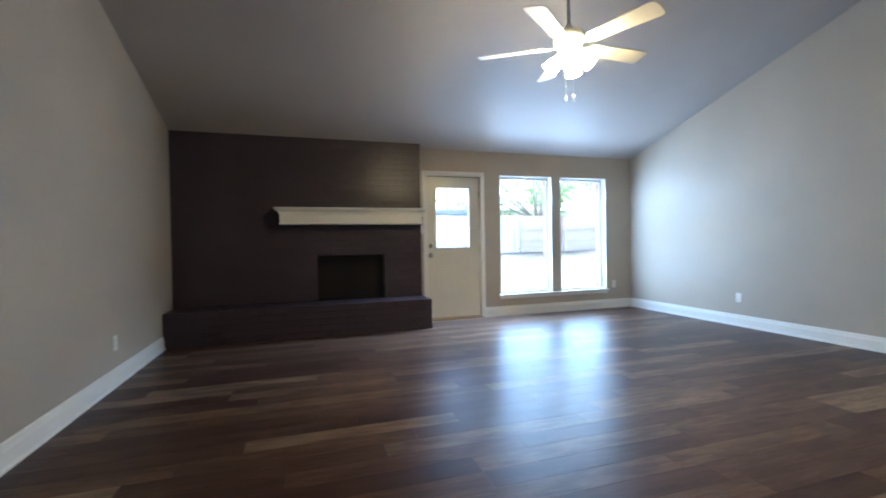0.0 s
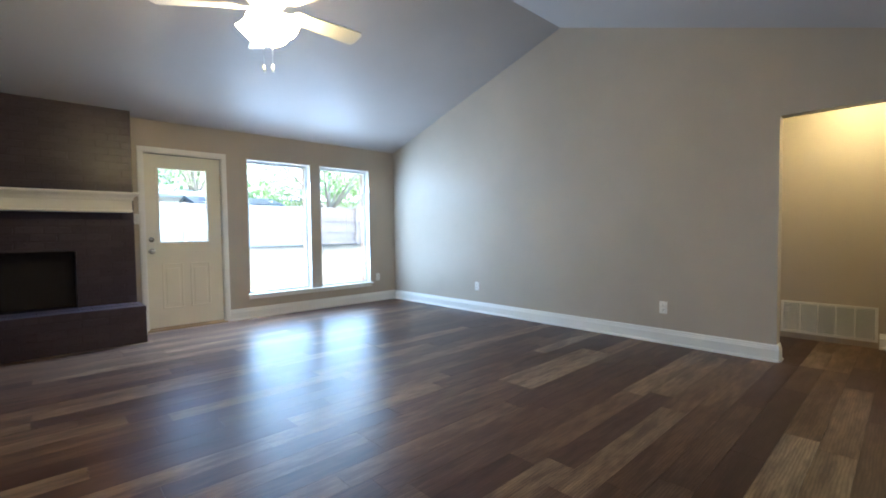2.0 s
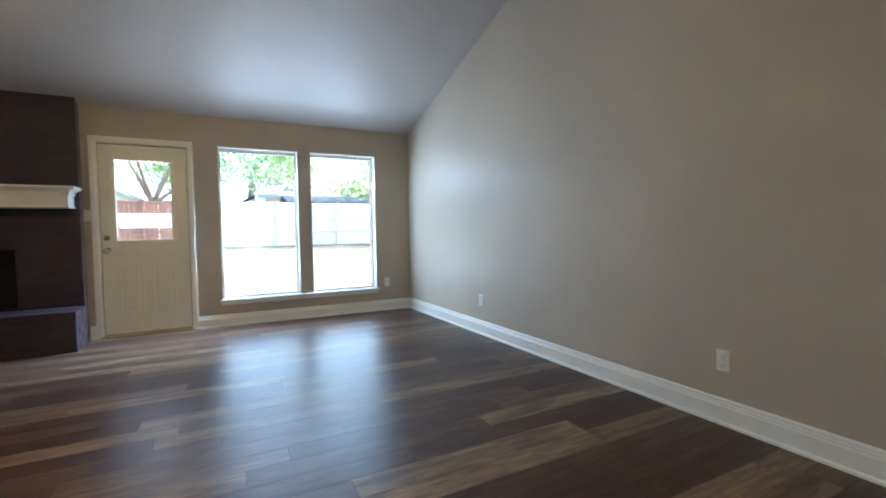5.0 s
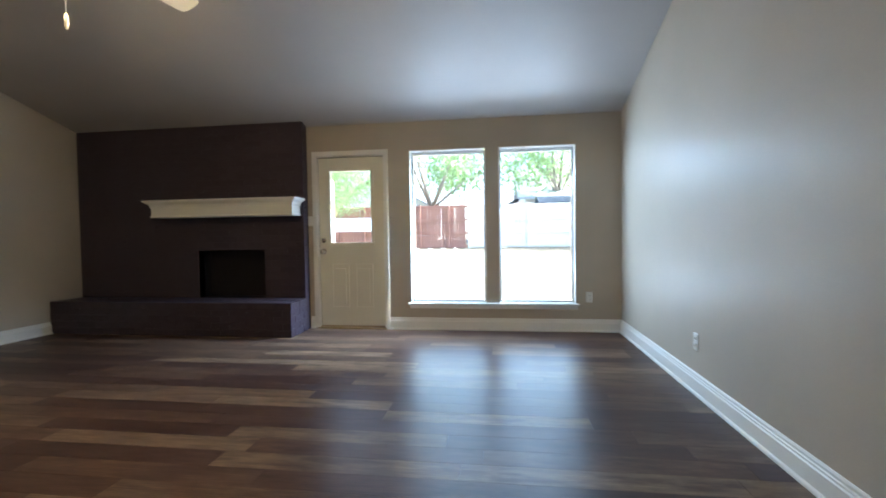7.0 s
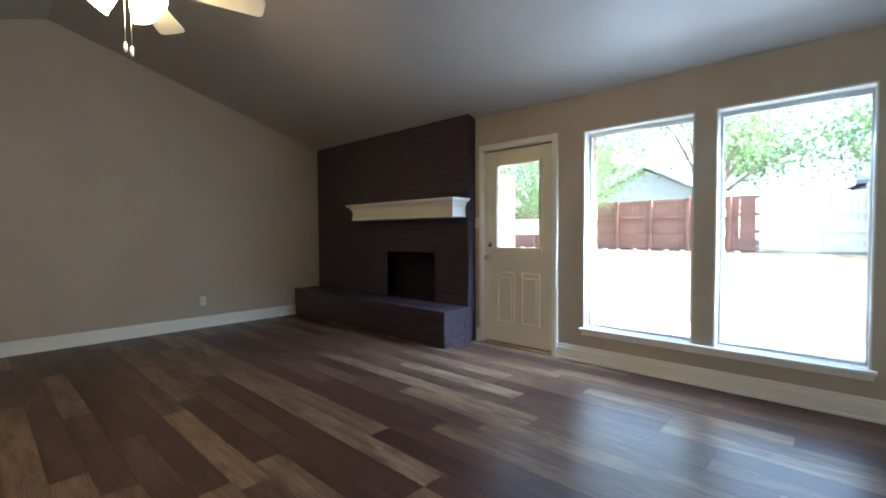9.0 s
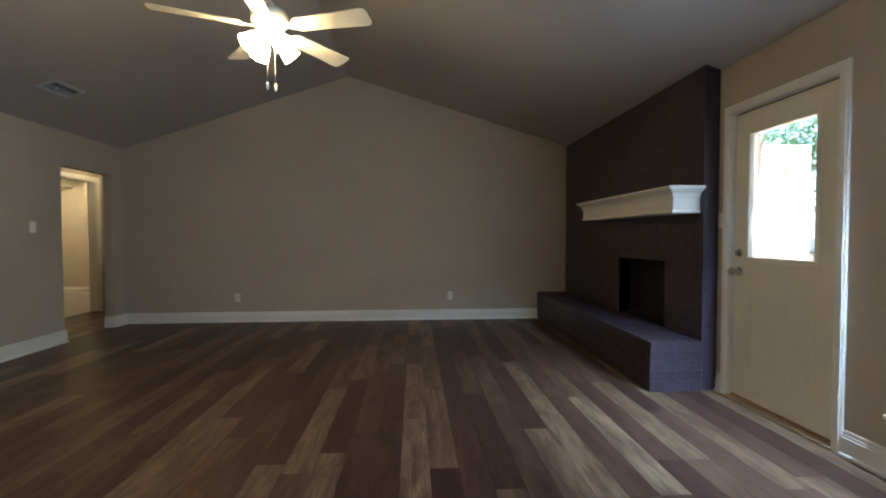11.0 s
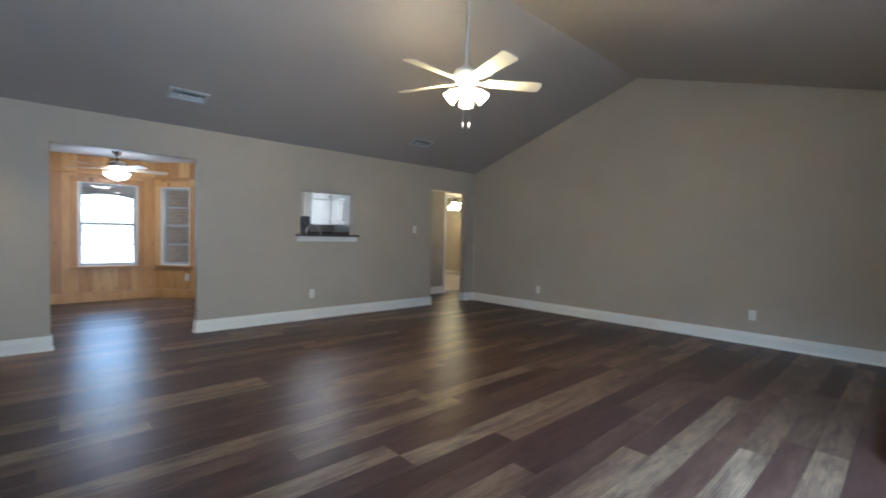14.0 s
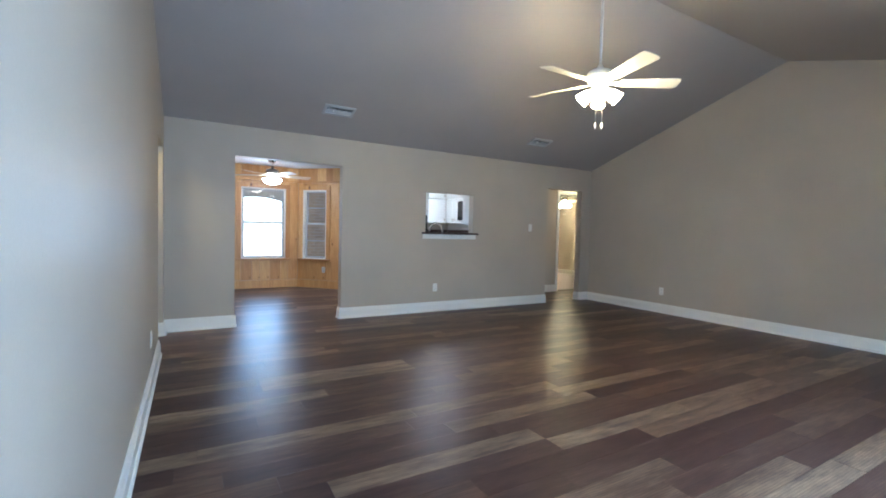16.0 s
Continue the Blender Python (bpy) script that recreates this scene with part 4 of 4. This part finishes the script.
# south run faces +y, west run faces +x
for n in range(2):
    wall_cabinet(0.82, -2.40, 1.37 if n == 0 else 1.90, 180, 0.44, 0.52 if n == 0 else 0.44, 0.325, 1, n == 0, "white raised-panel wall cabinet with arched door" if n == 0 else "short white wall cabinet under the ceiling")
for y0, wide in ((-2.40, 0.68), (-1.39, 0.50), (-0.88, 0.60)):
    wall_cabinet(0.38, y0, 1.37, 90, wide, 0.52, 0.245, 1 if wide < 0.58 else 2, True, "white raised-panel wall cabinet with arched door")
for y0, wide in ((-2.40, 0.56), (-1.83, 0.30), (-1.52, 0.62), (-0.88, 0.60)):
    wall_cabinet(0.38, y0, 1.90, 90, wide, 0.44, 0.245, 1, False, "short white wall cabinet under the ceiling")
wall_cabinet(0.87, 0.012, 1.29, 0, 0.60, 0.62, 0.30, 2, True, "white raised-panel wall cabinet beside the serving hatch")
setting("kitchen_splash", boxed((0.131, 0.140, -2.70, -0.32, 1.22, 1.37)), CABINET, "white painted strip of kitchen wall", "wall")
mw = thing("microwave", "black built-in microwave under a white cabinet", "microwave", at=(0.13, -1.70, 1.42))
part("body", boxed((0.001, 0.36, 0.0, 0.30, 0.0, 0.40), bevel=0.006), BLACKGLOSS, mw)
part("door", boxed((0.361, 0.380, 0.0, 0.23, 0.01, 0.39), bevel=0.004), BLACKGLOSS, mw)
part("control_panel", boxed((0.361, 0.378, 0.235, 0.30, 0.01, 0.39), bevel=0.003), BLACKGLOSS, mw)
part("vent_grille", boxed((0.05, 0.34, 0.02, 0.28, -0.05, -0.001)), CABINET, mw)


def base_cabinet(x, y, turn, wide, label):
    c = thing("base_cabinet", label, "cabinet", "kitchen base cabinets", (x, y, 0.0), turn)
    part("body", boxed((0.0, wide, 0.019, 0.58, 0.09, 0.86)), CABINET, c)
    part("plinth", boxed((0.0, wide, 0.07, 0.58, 0.0, 0.09)), DARKSLOT, c)
    d = part("door", boxed((0.003, wide - 0.003, 0.0, 0.018, 0.10, 0.68), bevel=0.003), CABINET, c)
    part("handle", boxed((0.05, 0.085, -0.012, 0.0, 0.60, 0.645), bevel=0.003), NICKEL, d)
    part("drawer_front", boxed((0.003, wide - 0.003, 0.0, 0.018, 0.69, 0.85), bevel=0.003), CABINET, c)
    return c


for y0 in (-2.70, -2.10, -1.50, -0.90):
    base_cabinet(0.72, y0, 90, 0.595, "white kitchen base cabinet with drawer")
for x0 in (1.20, 1.80, 2.40):
    base_cabinet(x0, -0.285, 0, 0.595, "white kitchen base cabinet below the hatch")
top = setting("worktop", boxed((0.131, 0.74, -2.72, -0.32, 0.862, 0.90), bevel=0.004), GRANITE, "dark granite worktop along the kitchen wall", "worktop")
setting("worktop", boxed((1.18, 3.02, -0.31, 0.311, 0.862, 0.90), bevel=0.004), GRANITE, "dark granite worktop below the hatch", "worktop")
setting("backsplash", boxed((0.131, 0.150, -2.70, -0.32, 0.901, 1.22)), GRANITE, "dark granite backsplash", "backsplash")
setting("backsplash", boxed((0.16, 0.80, -2.729, -2.71, 0.901, 1.22)), GRANITE, "dark granite backsplash", "backsplash")
fridge = thing("refrigerator", "black refrigerator against the kitchen wall", "refrigerator", at=(1.03, -2.70, 0.0))
part("body", boxed((0.0, 0.74, 0.0, 0.62, 0.02, 1.52), bevel=0.01), BLACKGLOSS, fridge)
for z0, z1 in ((0.06, 1.08), (1.095, 1.515)):
    d = part("door", boxed((0.003, 0.737, 0.625, 0.68, z0, z1), bevel=0.012), BLACKGLOSS, fridge)
    part("handle", tube(bmesh.new(), [(0.06, 0.683, z0 + 0.08), (0.06, 0.72, z0 + 0.10), (0.06, 0.72, z1 - 0.10), (0.06, 0.683, z1 - 0.08)], 0.010), BLACKGLOSS, d)
tap = thing("kitchen_faucet", "brushed nickel gooseneck kitchen faucet behind the hatch", "faucet", at=(1.93, 0.16, 0.90))
pts = [(0, 0, 0.0), (0, 0, 0.30)] + [(-0.0, -0.10 + 0.10 * math.cos(math.pi * n / 10), 0.30 + 0.10 * math.sin(math.pi * n / 10)) for n in range(1, 11)] + [(0, -0.20, 0.24)]
spout = tube(bmesh.new(), pts, 0.013, 12)
sp = part("spout", spout, NICKEL, tap)
sp.matrix_local = pose(0, 0, 0, 0, 0, 62)
part("base", lathe(bmesh.new(), [(0.0, 0.0), (0.030, 0.0), (0.030, 0.010), (0.018, 0.025), (0.018, 0.07), (0.0, 0.07)]), NICKEL, tap)
part("lever", tube(bmesh.new(), [(0.018, 0, 0.05), (0.06, 0, 0.09), (0.10, 0, 0.10)], 0.006), NICKEL, tap)
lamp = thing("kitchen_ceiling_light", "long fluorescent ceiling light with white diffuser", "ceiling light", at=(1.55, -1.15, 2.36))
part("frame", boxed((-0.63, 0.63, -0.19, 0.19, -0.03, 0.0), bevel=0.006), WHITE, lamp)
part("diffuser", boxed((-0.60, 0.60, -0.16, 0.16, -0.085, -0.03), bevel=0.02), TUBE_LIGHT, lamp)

# ---- small hall and bedroom ----
bed_door = tagged(thing("door_2", "white cased doorway into the bedroom", "doorway", at=(BED_DOOR[0], NOOK_Y, 0)), kind="structure")
BW = BED_DOOR[1] - BED_DOOR[0]
for a, b, c, d in ((-0.060, 0.0, 0.0, 2.03), (BW, BW + 0.060, 0.0, 2.03), (-0.060, BW + 0.060, 2.03, 2.09)):
    part("casing", boxed((a, b, 0.0, 0.016, c, d), bevel=0.004), WHITE, bed_door)
part("jamb", boxed((-0.001, 0.015, -0.12, 0.0, 0.0, 2.015), (BW - 0.015, BW + 0.001, -0.12, 0.0, 0.0, 2.015), (0.0, BW, -0.12, 0.0, 2.015, 2.031)), WHITE, bed_door)
part("threshold", boxed((0.0, BW, -0.12, 0.0, -0.004, 0.010), bevel=0.003), BRONZE, bed_door, "dark carpet edge strip")
ceiling_fan((-3.55, -2.70, 2.10), 0.115, WOODBLADE, NICKEL, "bedroom ceiling fan with warm lit shades", light_material=BED_LIGHT, spin=30, shades=3, reach=0.55)

# ---- side hall ----
grille = thing("return_air_grille", "white metal return air grille low on the hall wall", "air grille", at=(6.66, 0.875, 0.055))
GW, GH = 0.70, 0.315
part("frame", boxed((-0.012, 0.0, 0.0, GW, 0.0, 0.022), (-0.012, 0.0, 0.0, GW, GH - 0.022, GH), (-0.012, 0.0, 0.0, 0.022, 0.022, GH - 0.022), (-0.012, 0.0, GW - 0.022, GW, 0.022, GH - 0.022), bevel=0.002), WHITE, grille)
# Dark sheet in place of the shaded opening behind the grille.
part("backing", boxed((-0.003, -0.001, 0.022, GW - 0.022, 0.022, GH - 0.022)), DARKSLOT, grille)
for n in range(1, 5):
    y = 0.022 + n * (GW - 0.044) / 5
    part("divider", boxed((-0.011, -0.002, y - 0.006, y + 0.006, 0.022, GH - 0.022)), WHITE, grille)
bm = boxed((-0.0065, 0.0065, -(GW - 0.046) / 2, (GW - 0.046) / 2, -0.0008, 0.0008))
slat = mesh_of("slat", bm, PLASTIC)
for n in range(19):
    s = new("slat", slat)
    s.parent = grille
    s.matrix_local = pose(-0.007, GW / 2, 0.030 + n * (GH - 0.060) / 18, 0, -38, 0)
hall_lamp = thing("hall_ceiling_light", "flush hall ceiling lamp with warm lit glass", "ceiling light", at=(6.18, 1.02, 2.36))
part("base", lathe(bmesh.new(), [(0.0, -0.025), (0.15, -0.025), (0.155, -0.010), (0.155, 0.0), (0.0, 0.0)]), NICKEL, hall_lamp)
part("shade", lathe(bmesh.new(), [(0.145, -0.026), (0.140, -0.055), (0.110, -0.085), (0.055, -0.105), (0.0, -0.110)]), HALL_LIGHT, hall_lamp, "lit glowing dome of the added fill lamp")

# Added fill lamp, out of view, only to brighten the small hall's walls.
nook_fill = thing("nook_fill_light", "added unseen fill lamp that brightens the small hall", "ceiling light", at=(-1.75, -0.16, 2.30))
part("base", lathe(bmesh.new(), [(0.0, -0.025), (0.15, -0.025), (0.155, -0.010), (0.155, 0.0), (0.0, 0.0)]), NICKEL, nook_fill)
part("shade", lathe(bmesh.new(), [(0.145, -0.026), (0.140, -0.055), (0.110, -0.085), (0.055, -0.105), (0.0, -0.110)]), NOOK_FILL, nook_fill, "glowing dome of the added fill lamp")

# ---- outdoors ----
def fence_run(x0, y0, x1, y1, z0, material, label, high=1.78, bay=2.4):
    """Upright boards on rails and posts; the rails face the room on the left of the run."""
    long, turn = math.hypot(x1 - x0, y1 - y0), math.degrees(math.atan2(y1 - y0, x1 - x0))
    f = thing("fence", label, "fence", "", (x0, y0, z0), turn)
    n = int(long / 0.145)
    rng = random.Random(3)
    bm = boxed((-0.069, 0.069, 0.0, 0.016, 0.0, high))
    me = mesh_of("board", bm, material)
    for i in range(n):
        b = new("board", me)
        b.parent = f
        b.matrix_local = pose(0.07 + i * 0.145, rng.uniform(-0.003, 0.003), rng.uniform(-0.012, 0.012), 0, rng.uniform(-0.25, 0.25), 0)
    for z in (0.10, 0.64, 1.18, 1.72):
        part("rail", boxed((0.0, long, -0.042, -0.004, z - 0.045, z + 0.045)), material, f)
    for i in range(int(long / bay) + 1):
        part("post", boxed((i * bay - 0.045, i * bay + 0.045, -0.135, -0.045, -0.2, high + 0.02)), material, f)
    return f


fence_run(-16.0, 19.6, -7.55, 19.6, 0.55, PALEFENCE, "wooden privacy fence, its sunlight put into a pale colour")
fence_run(-7.5, 19.6, 2.9, 19.6, 0.55, REDFENCE, "red-stained cedar privacy fence with rails showing", bay=1.2)
fence_run(2.95, 19.6, 10.40, 19.6, 0.55, PALEFENCE, "wooden privacy fence, its sunlight put into a pale colour")
fence_run(10.45, 19.6, 17.0, 19.6, 0.55, TANFENCE, "weathered tan wooden privacy fence under a tree")
fence_run(17.0, 19.5, 17.0, 7.0, 0.35, PALEFENCE, "side fence, its sunlight put into a pale colour")


def tree(x, y, z, trunk, high, spread, stems, leaves, seed, label, low=0.35, leaf=0.11):
    """Stems that fork into limbs, and a ragged crown of many small leaves in clumps at the limbs' ends."""
    rng = random.Random(seed)
    t = thing("tree", label, "tree", "", (x, y, z))
    bm, tips = bmesh.new(), []
    for s in range(stems):
        a = math.tau * (s + rng.random() * 0.6) / stems
        lean = spread * (0.25 if stems > 1 else 0.05)
        p0 = Vector((0.12 * math.cos(a), 0.12 * math.sin(a), -0.15)) if stems > 1 else Vector((0, 0, -0.15))
        p1 = Vector((lean * math.cos(a), lean * math.sin(a), high * low))
        mid = (p0 + p1) / 2 + Vector((rng.uniform(-0.08, 0.08), rng.uniform(-0.08, 0.08), 0))
        tube(bm, [p0, mid, p1], [trunk, trunk * 0.8, trunk * 0.62], 8)
        for b in range(5 if stems > 1 else 9):
            aa = a + rng.uniform(-1.2, 1.2) if stems > 1 else rng.uniform(0, math.tau)
            r, h = spread * rng.uniform(0.35, 0.95), high * rng.uniform(low + 0.15, 0.97)
            r *= math.sqrt(max(0.1, 1 - ((h / high - 0.62) / 0.5) ** 2))
            q1 = Vector((r * math.cos(aa), r * math.sin(aa), h))
            qm = p1.lerp(q1, 0.5) + Vector((rng.uniform(-0.2, 0.2), rng.uniform(-0.2, 0.2), 0.12 * high * rng.random()))
            tube(bm, [p1, qm, q1], [trunk * 0.45, trunk * 0.28, trunk * 0.10], 6)
            tips += [q1, qm.lerp(q1, 0.55), q1 + Vector((rng.uniform(-1, 1), rng.uniform(-1, 1), rng.uniform(-0.4, 0.4))) * spread * 0.22]
    part("trunk", bm, BARK, t)
    corners, faces = [], []
    for n in range(leaves):
        c = rng.choice(tips)
        d = Vector((rng.gauss(0, 1), rng.gauss(0, 1), rng.gauss(0, 0.7))) * spread * 0.17
        p = c + d
        q = Euler((rng.uniform(0, 6.3), rng.uniform(0, 6.3), rng.uniform(0, 6.3))).to_matrix()
        w = leaf * rng.uniform(0.6, 1.3)
        k0 = len(corners)
        corners += [p + q @ Vector(v) * w for v in ((-0.9, 0, 0), (0, -0.42, 0.08), (0.9, 0, 0), (0, 0.42, 0.08))]
        faces.append((k0, k0 + 1, k0 + 2, k0 + 3))
    me = bpy.data.meshes.new("crown")
    me.from_pydata(corners, [], faces)
    me.materials.append(LEAF)
    crown = new("crown", me)
    crown.parent = t
    return t


tree(-2.2, 16.2, 0.40, 0.028, 4.5, 2.2, 9, 22000, 11, "multi-stemmed crepe myrtle tree on the lawn", low=0.20, leaf=0.045)
tree(0.6, 23.5, 0.62, 0.22, 7.0, 4.8, 1, 8500, 4, "large leafy tree behind the fence", low=0.26, leaf=0.11)
tree(-7.5, 23.0, 0.62, 0.24, 7.6, 4.8, 1, 14000, 7, "large leafy tree behind the fence", low=0.22, leaf=0.12)
tree(7.4, 26.0, 0.66, 0.22, 7.4, 4.6, 1, 6500, 9, "leafy tree beyond the neighbour's shed", low=0.30, leaf=0.11)
tree(12.6, 21.5, 0.62, 0.20, 6.6, 4.4, 1, 10000, 12, "leafy tree hanging over the tan fence", low=0.24, leaf=0.11)
tree(21.0, 20.0, 0.6, 0.26, 8.5, 5.0, 1, 9000, 15, "leafy tree beyond the side fence", low=0.25, leaf=0.14)
tree(-14.0, 19.0, 0.5, 0.24, 8.0, 4.5, 1, 8000, 19, "leafy tree in the corner of the yard", low=0.25, leaf=0.12)


def house(x, y, z, wide, deep, eave, peak, turn, label, roofing=SHINGLE):
    h = thing("house", label, "house", "", (x, y, z), turn)
    part("wall", prism(bmesh.new(), [(-wide / 2, -0.3), (wide / 2, -0.3), (wide / 2, eave), (0, peak - 0.12), (-wide / 2, eave)], "y", 0.0, deep), SIDING, h)
    s = (peak - eave) / (wide / 2)
    roof = bmesh.new()
    for side in (-1, 1):
        prism(roof, [(0, peak), (side * (wide / 2 + 0.4), eave - 0.4 * s), (side * (wide / 2 + 0.4), eave - 0.4 * s + 0.14), (0, peak + 0.14)], "y", -0.4, deep + 0.4)
    part("roof", roof, roofing, h)
    for wx in (-wide * 0.25, wide * 0.25):
        w = part("window", boxed((wx - 0.45, wx + 0.45, -0.03, 0.01, 0.9, 2.0)), WHITE, h)
        part("pane", boxed((wx - 0.39, wx + 0.39, -0.035, -0.028, 0.96, 1.94)), BLACKGLOSS, w)
    return h


house(6.2, 32.9, 0.8, 3.6, 4.0, 2.2, 3.05, 0, "small garden shed with dark gable roof", DARKROOF)
house(9.1, 21.6, 0.62, 2.2, 2.9, 1.75, 2.02, 90, "low shed with dark metal roof behind the fence", DARKROOF)
house(17.5, 30.0, 0.8, 9.0, 12.0, 2.3, 4.2, 90, "neighbouring house with long grey shingle roof")
house(-4.3, 31.0, 0.8, 7.4, 9.0, 2.3, 4.3, 0, "neighbouring house with grey shingle roof")
chimney = thing("outer_chimney", "pale brick chimney base outside the back wall", "chimney", at=(0.1, YB + 0.245, -0.15))
part("stack", boxed((0.0, 1.93, 0.0, 0.42, 0.0, 2.0)), MORTAR, chimney)
pieces = []
for row in range(26):
    z = 0.04 + row * 0.077
    for a, b in (((0.02, 0.21), (0.22, 0.41)) if row % 2 else ((0.02, 0.11), (0.12, 0.31), (0.32, 0.41))):
        pieces.append((1.93, (a + b) / 2, z, 0.024, b - a, 0.066))
laid(120, pieces, chimney, TANBRICK)
jambs = []
for edge, side in ((WIN_A[0] + 0.012, -1), (WIN_A[1] - 0.012, 1), (WIN_B[0] + 0.012, -1), (WIN_B[1] - 0.012, 1)):
    for row in range(24):
        proud = 0.012 if row % 2 else 0.006
        jambs.append((edge - side * proud / 2 + side * 0.04, YB + 0.1925, WIN_Z[0] + 0.037 + row * 0.0745, 0.08 + proud, 0.100, 0.066))
laid(100, jambs, brick_skin, TANBRICK)
for n in range(22):
    r = random.Random(n)
    bm = bmesh.new()
    bmesh.ops.create_icosphere(bm, subdivisions=2, radius=0.10)
    for v in bm.verts:
        v.co += v.co.normalized() * 0.05 * noise.noise(v.co * 9 + Vector((n * 7, 0, 0)))
        v.co.z *= 0.6
    ob = tagged(new("edging_stone", mesh_of("edging_stone", bm, STONE)), "pale rough stone edging the lawn", "stone", "edging stones")
    ob.matrix_world = pose(-8.5 + n * 0.52, 19.0 + r.uniform(-0.1, 0.1), 0.53, 0, 0, r.uniform(0, 360))

# ---- floor boards ----
floor = setting("floor", boxed((-2.52, 6.78, YK - 0.06, YB + 0.02, -0.12, -0.0035)), JOINT, "wood-look vinyl plank floor in mixed browns", "floor")
floor_b = setting("floor_dining", boxed((-2.52, 6.78, -3.2, YK - 0.06, -0.12, -0.0035)), JOINT, "wood-look vinyl plank floor beyond the living room", "floor")
PW, PL = 0.148, 1.22
rng = random.Random(21)
meshes = {}


def plank(x0, x1, y, parent):
    key = round(x1 - x0, 2)
    if key not in meshes:
        meshes[key] = mesh_of("plank", boxed((-(x1 - x0) / 2 + 0.0007, (x1 - x0) / 2 - 0.0007, -PW / 2 + 0.0007, PW / 2 - 0.0007, -0.0032, 0.0)), VINYL)
    ob = new("plank", meshes[key])
    ob.parent = parent
    ob.location = ((x0 + x1) / 2, y + PW / 2, 0.0)


y = YB
while y > -3.1:
    y -= PW
    spans = [(XL, XR, floor)] if y > YK - 0.05 else [(-2.40, XL + 0.3, floor_b), (XL + 0.3, 6.0, floor_b)] if y > -0.7 else [(0.13, 6.0, floor_b)]
    if y > YK and y < 3.0:
        spans.append((XR, 6.66, floor_b))
    for lo, hi, parent in spans:
        x = lo - round(rng.uniform(0.05, 1.15), 1)
        while x < hi:
            a, b = max(x, lo), min(x + PL, hi)
            if b - a > 0.03:
                plank(a, b, y, parent)
            x += PL
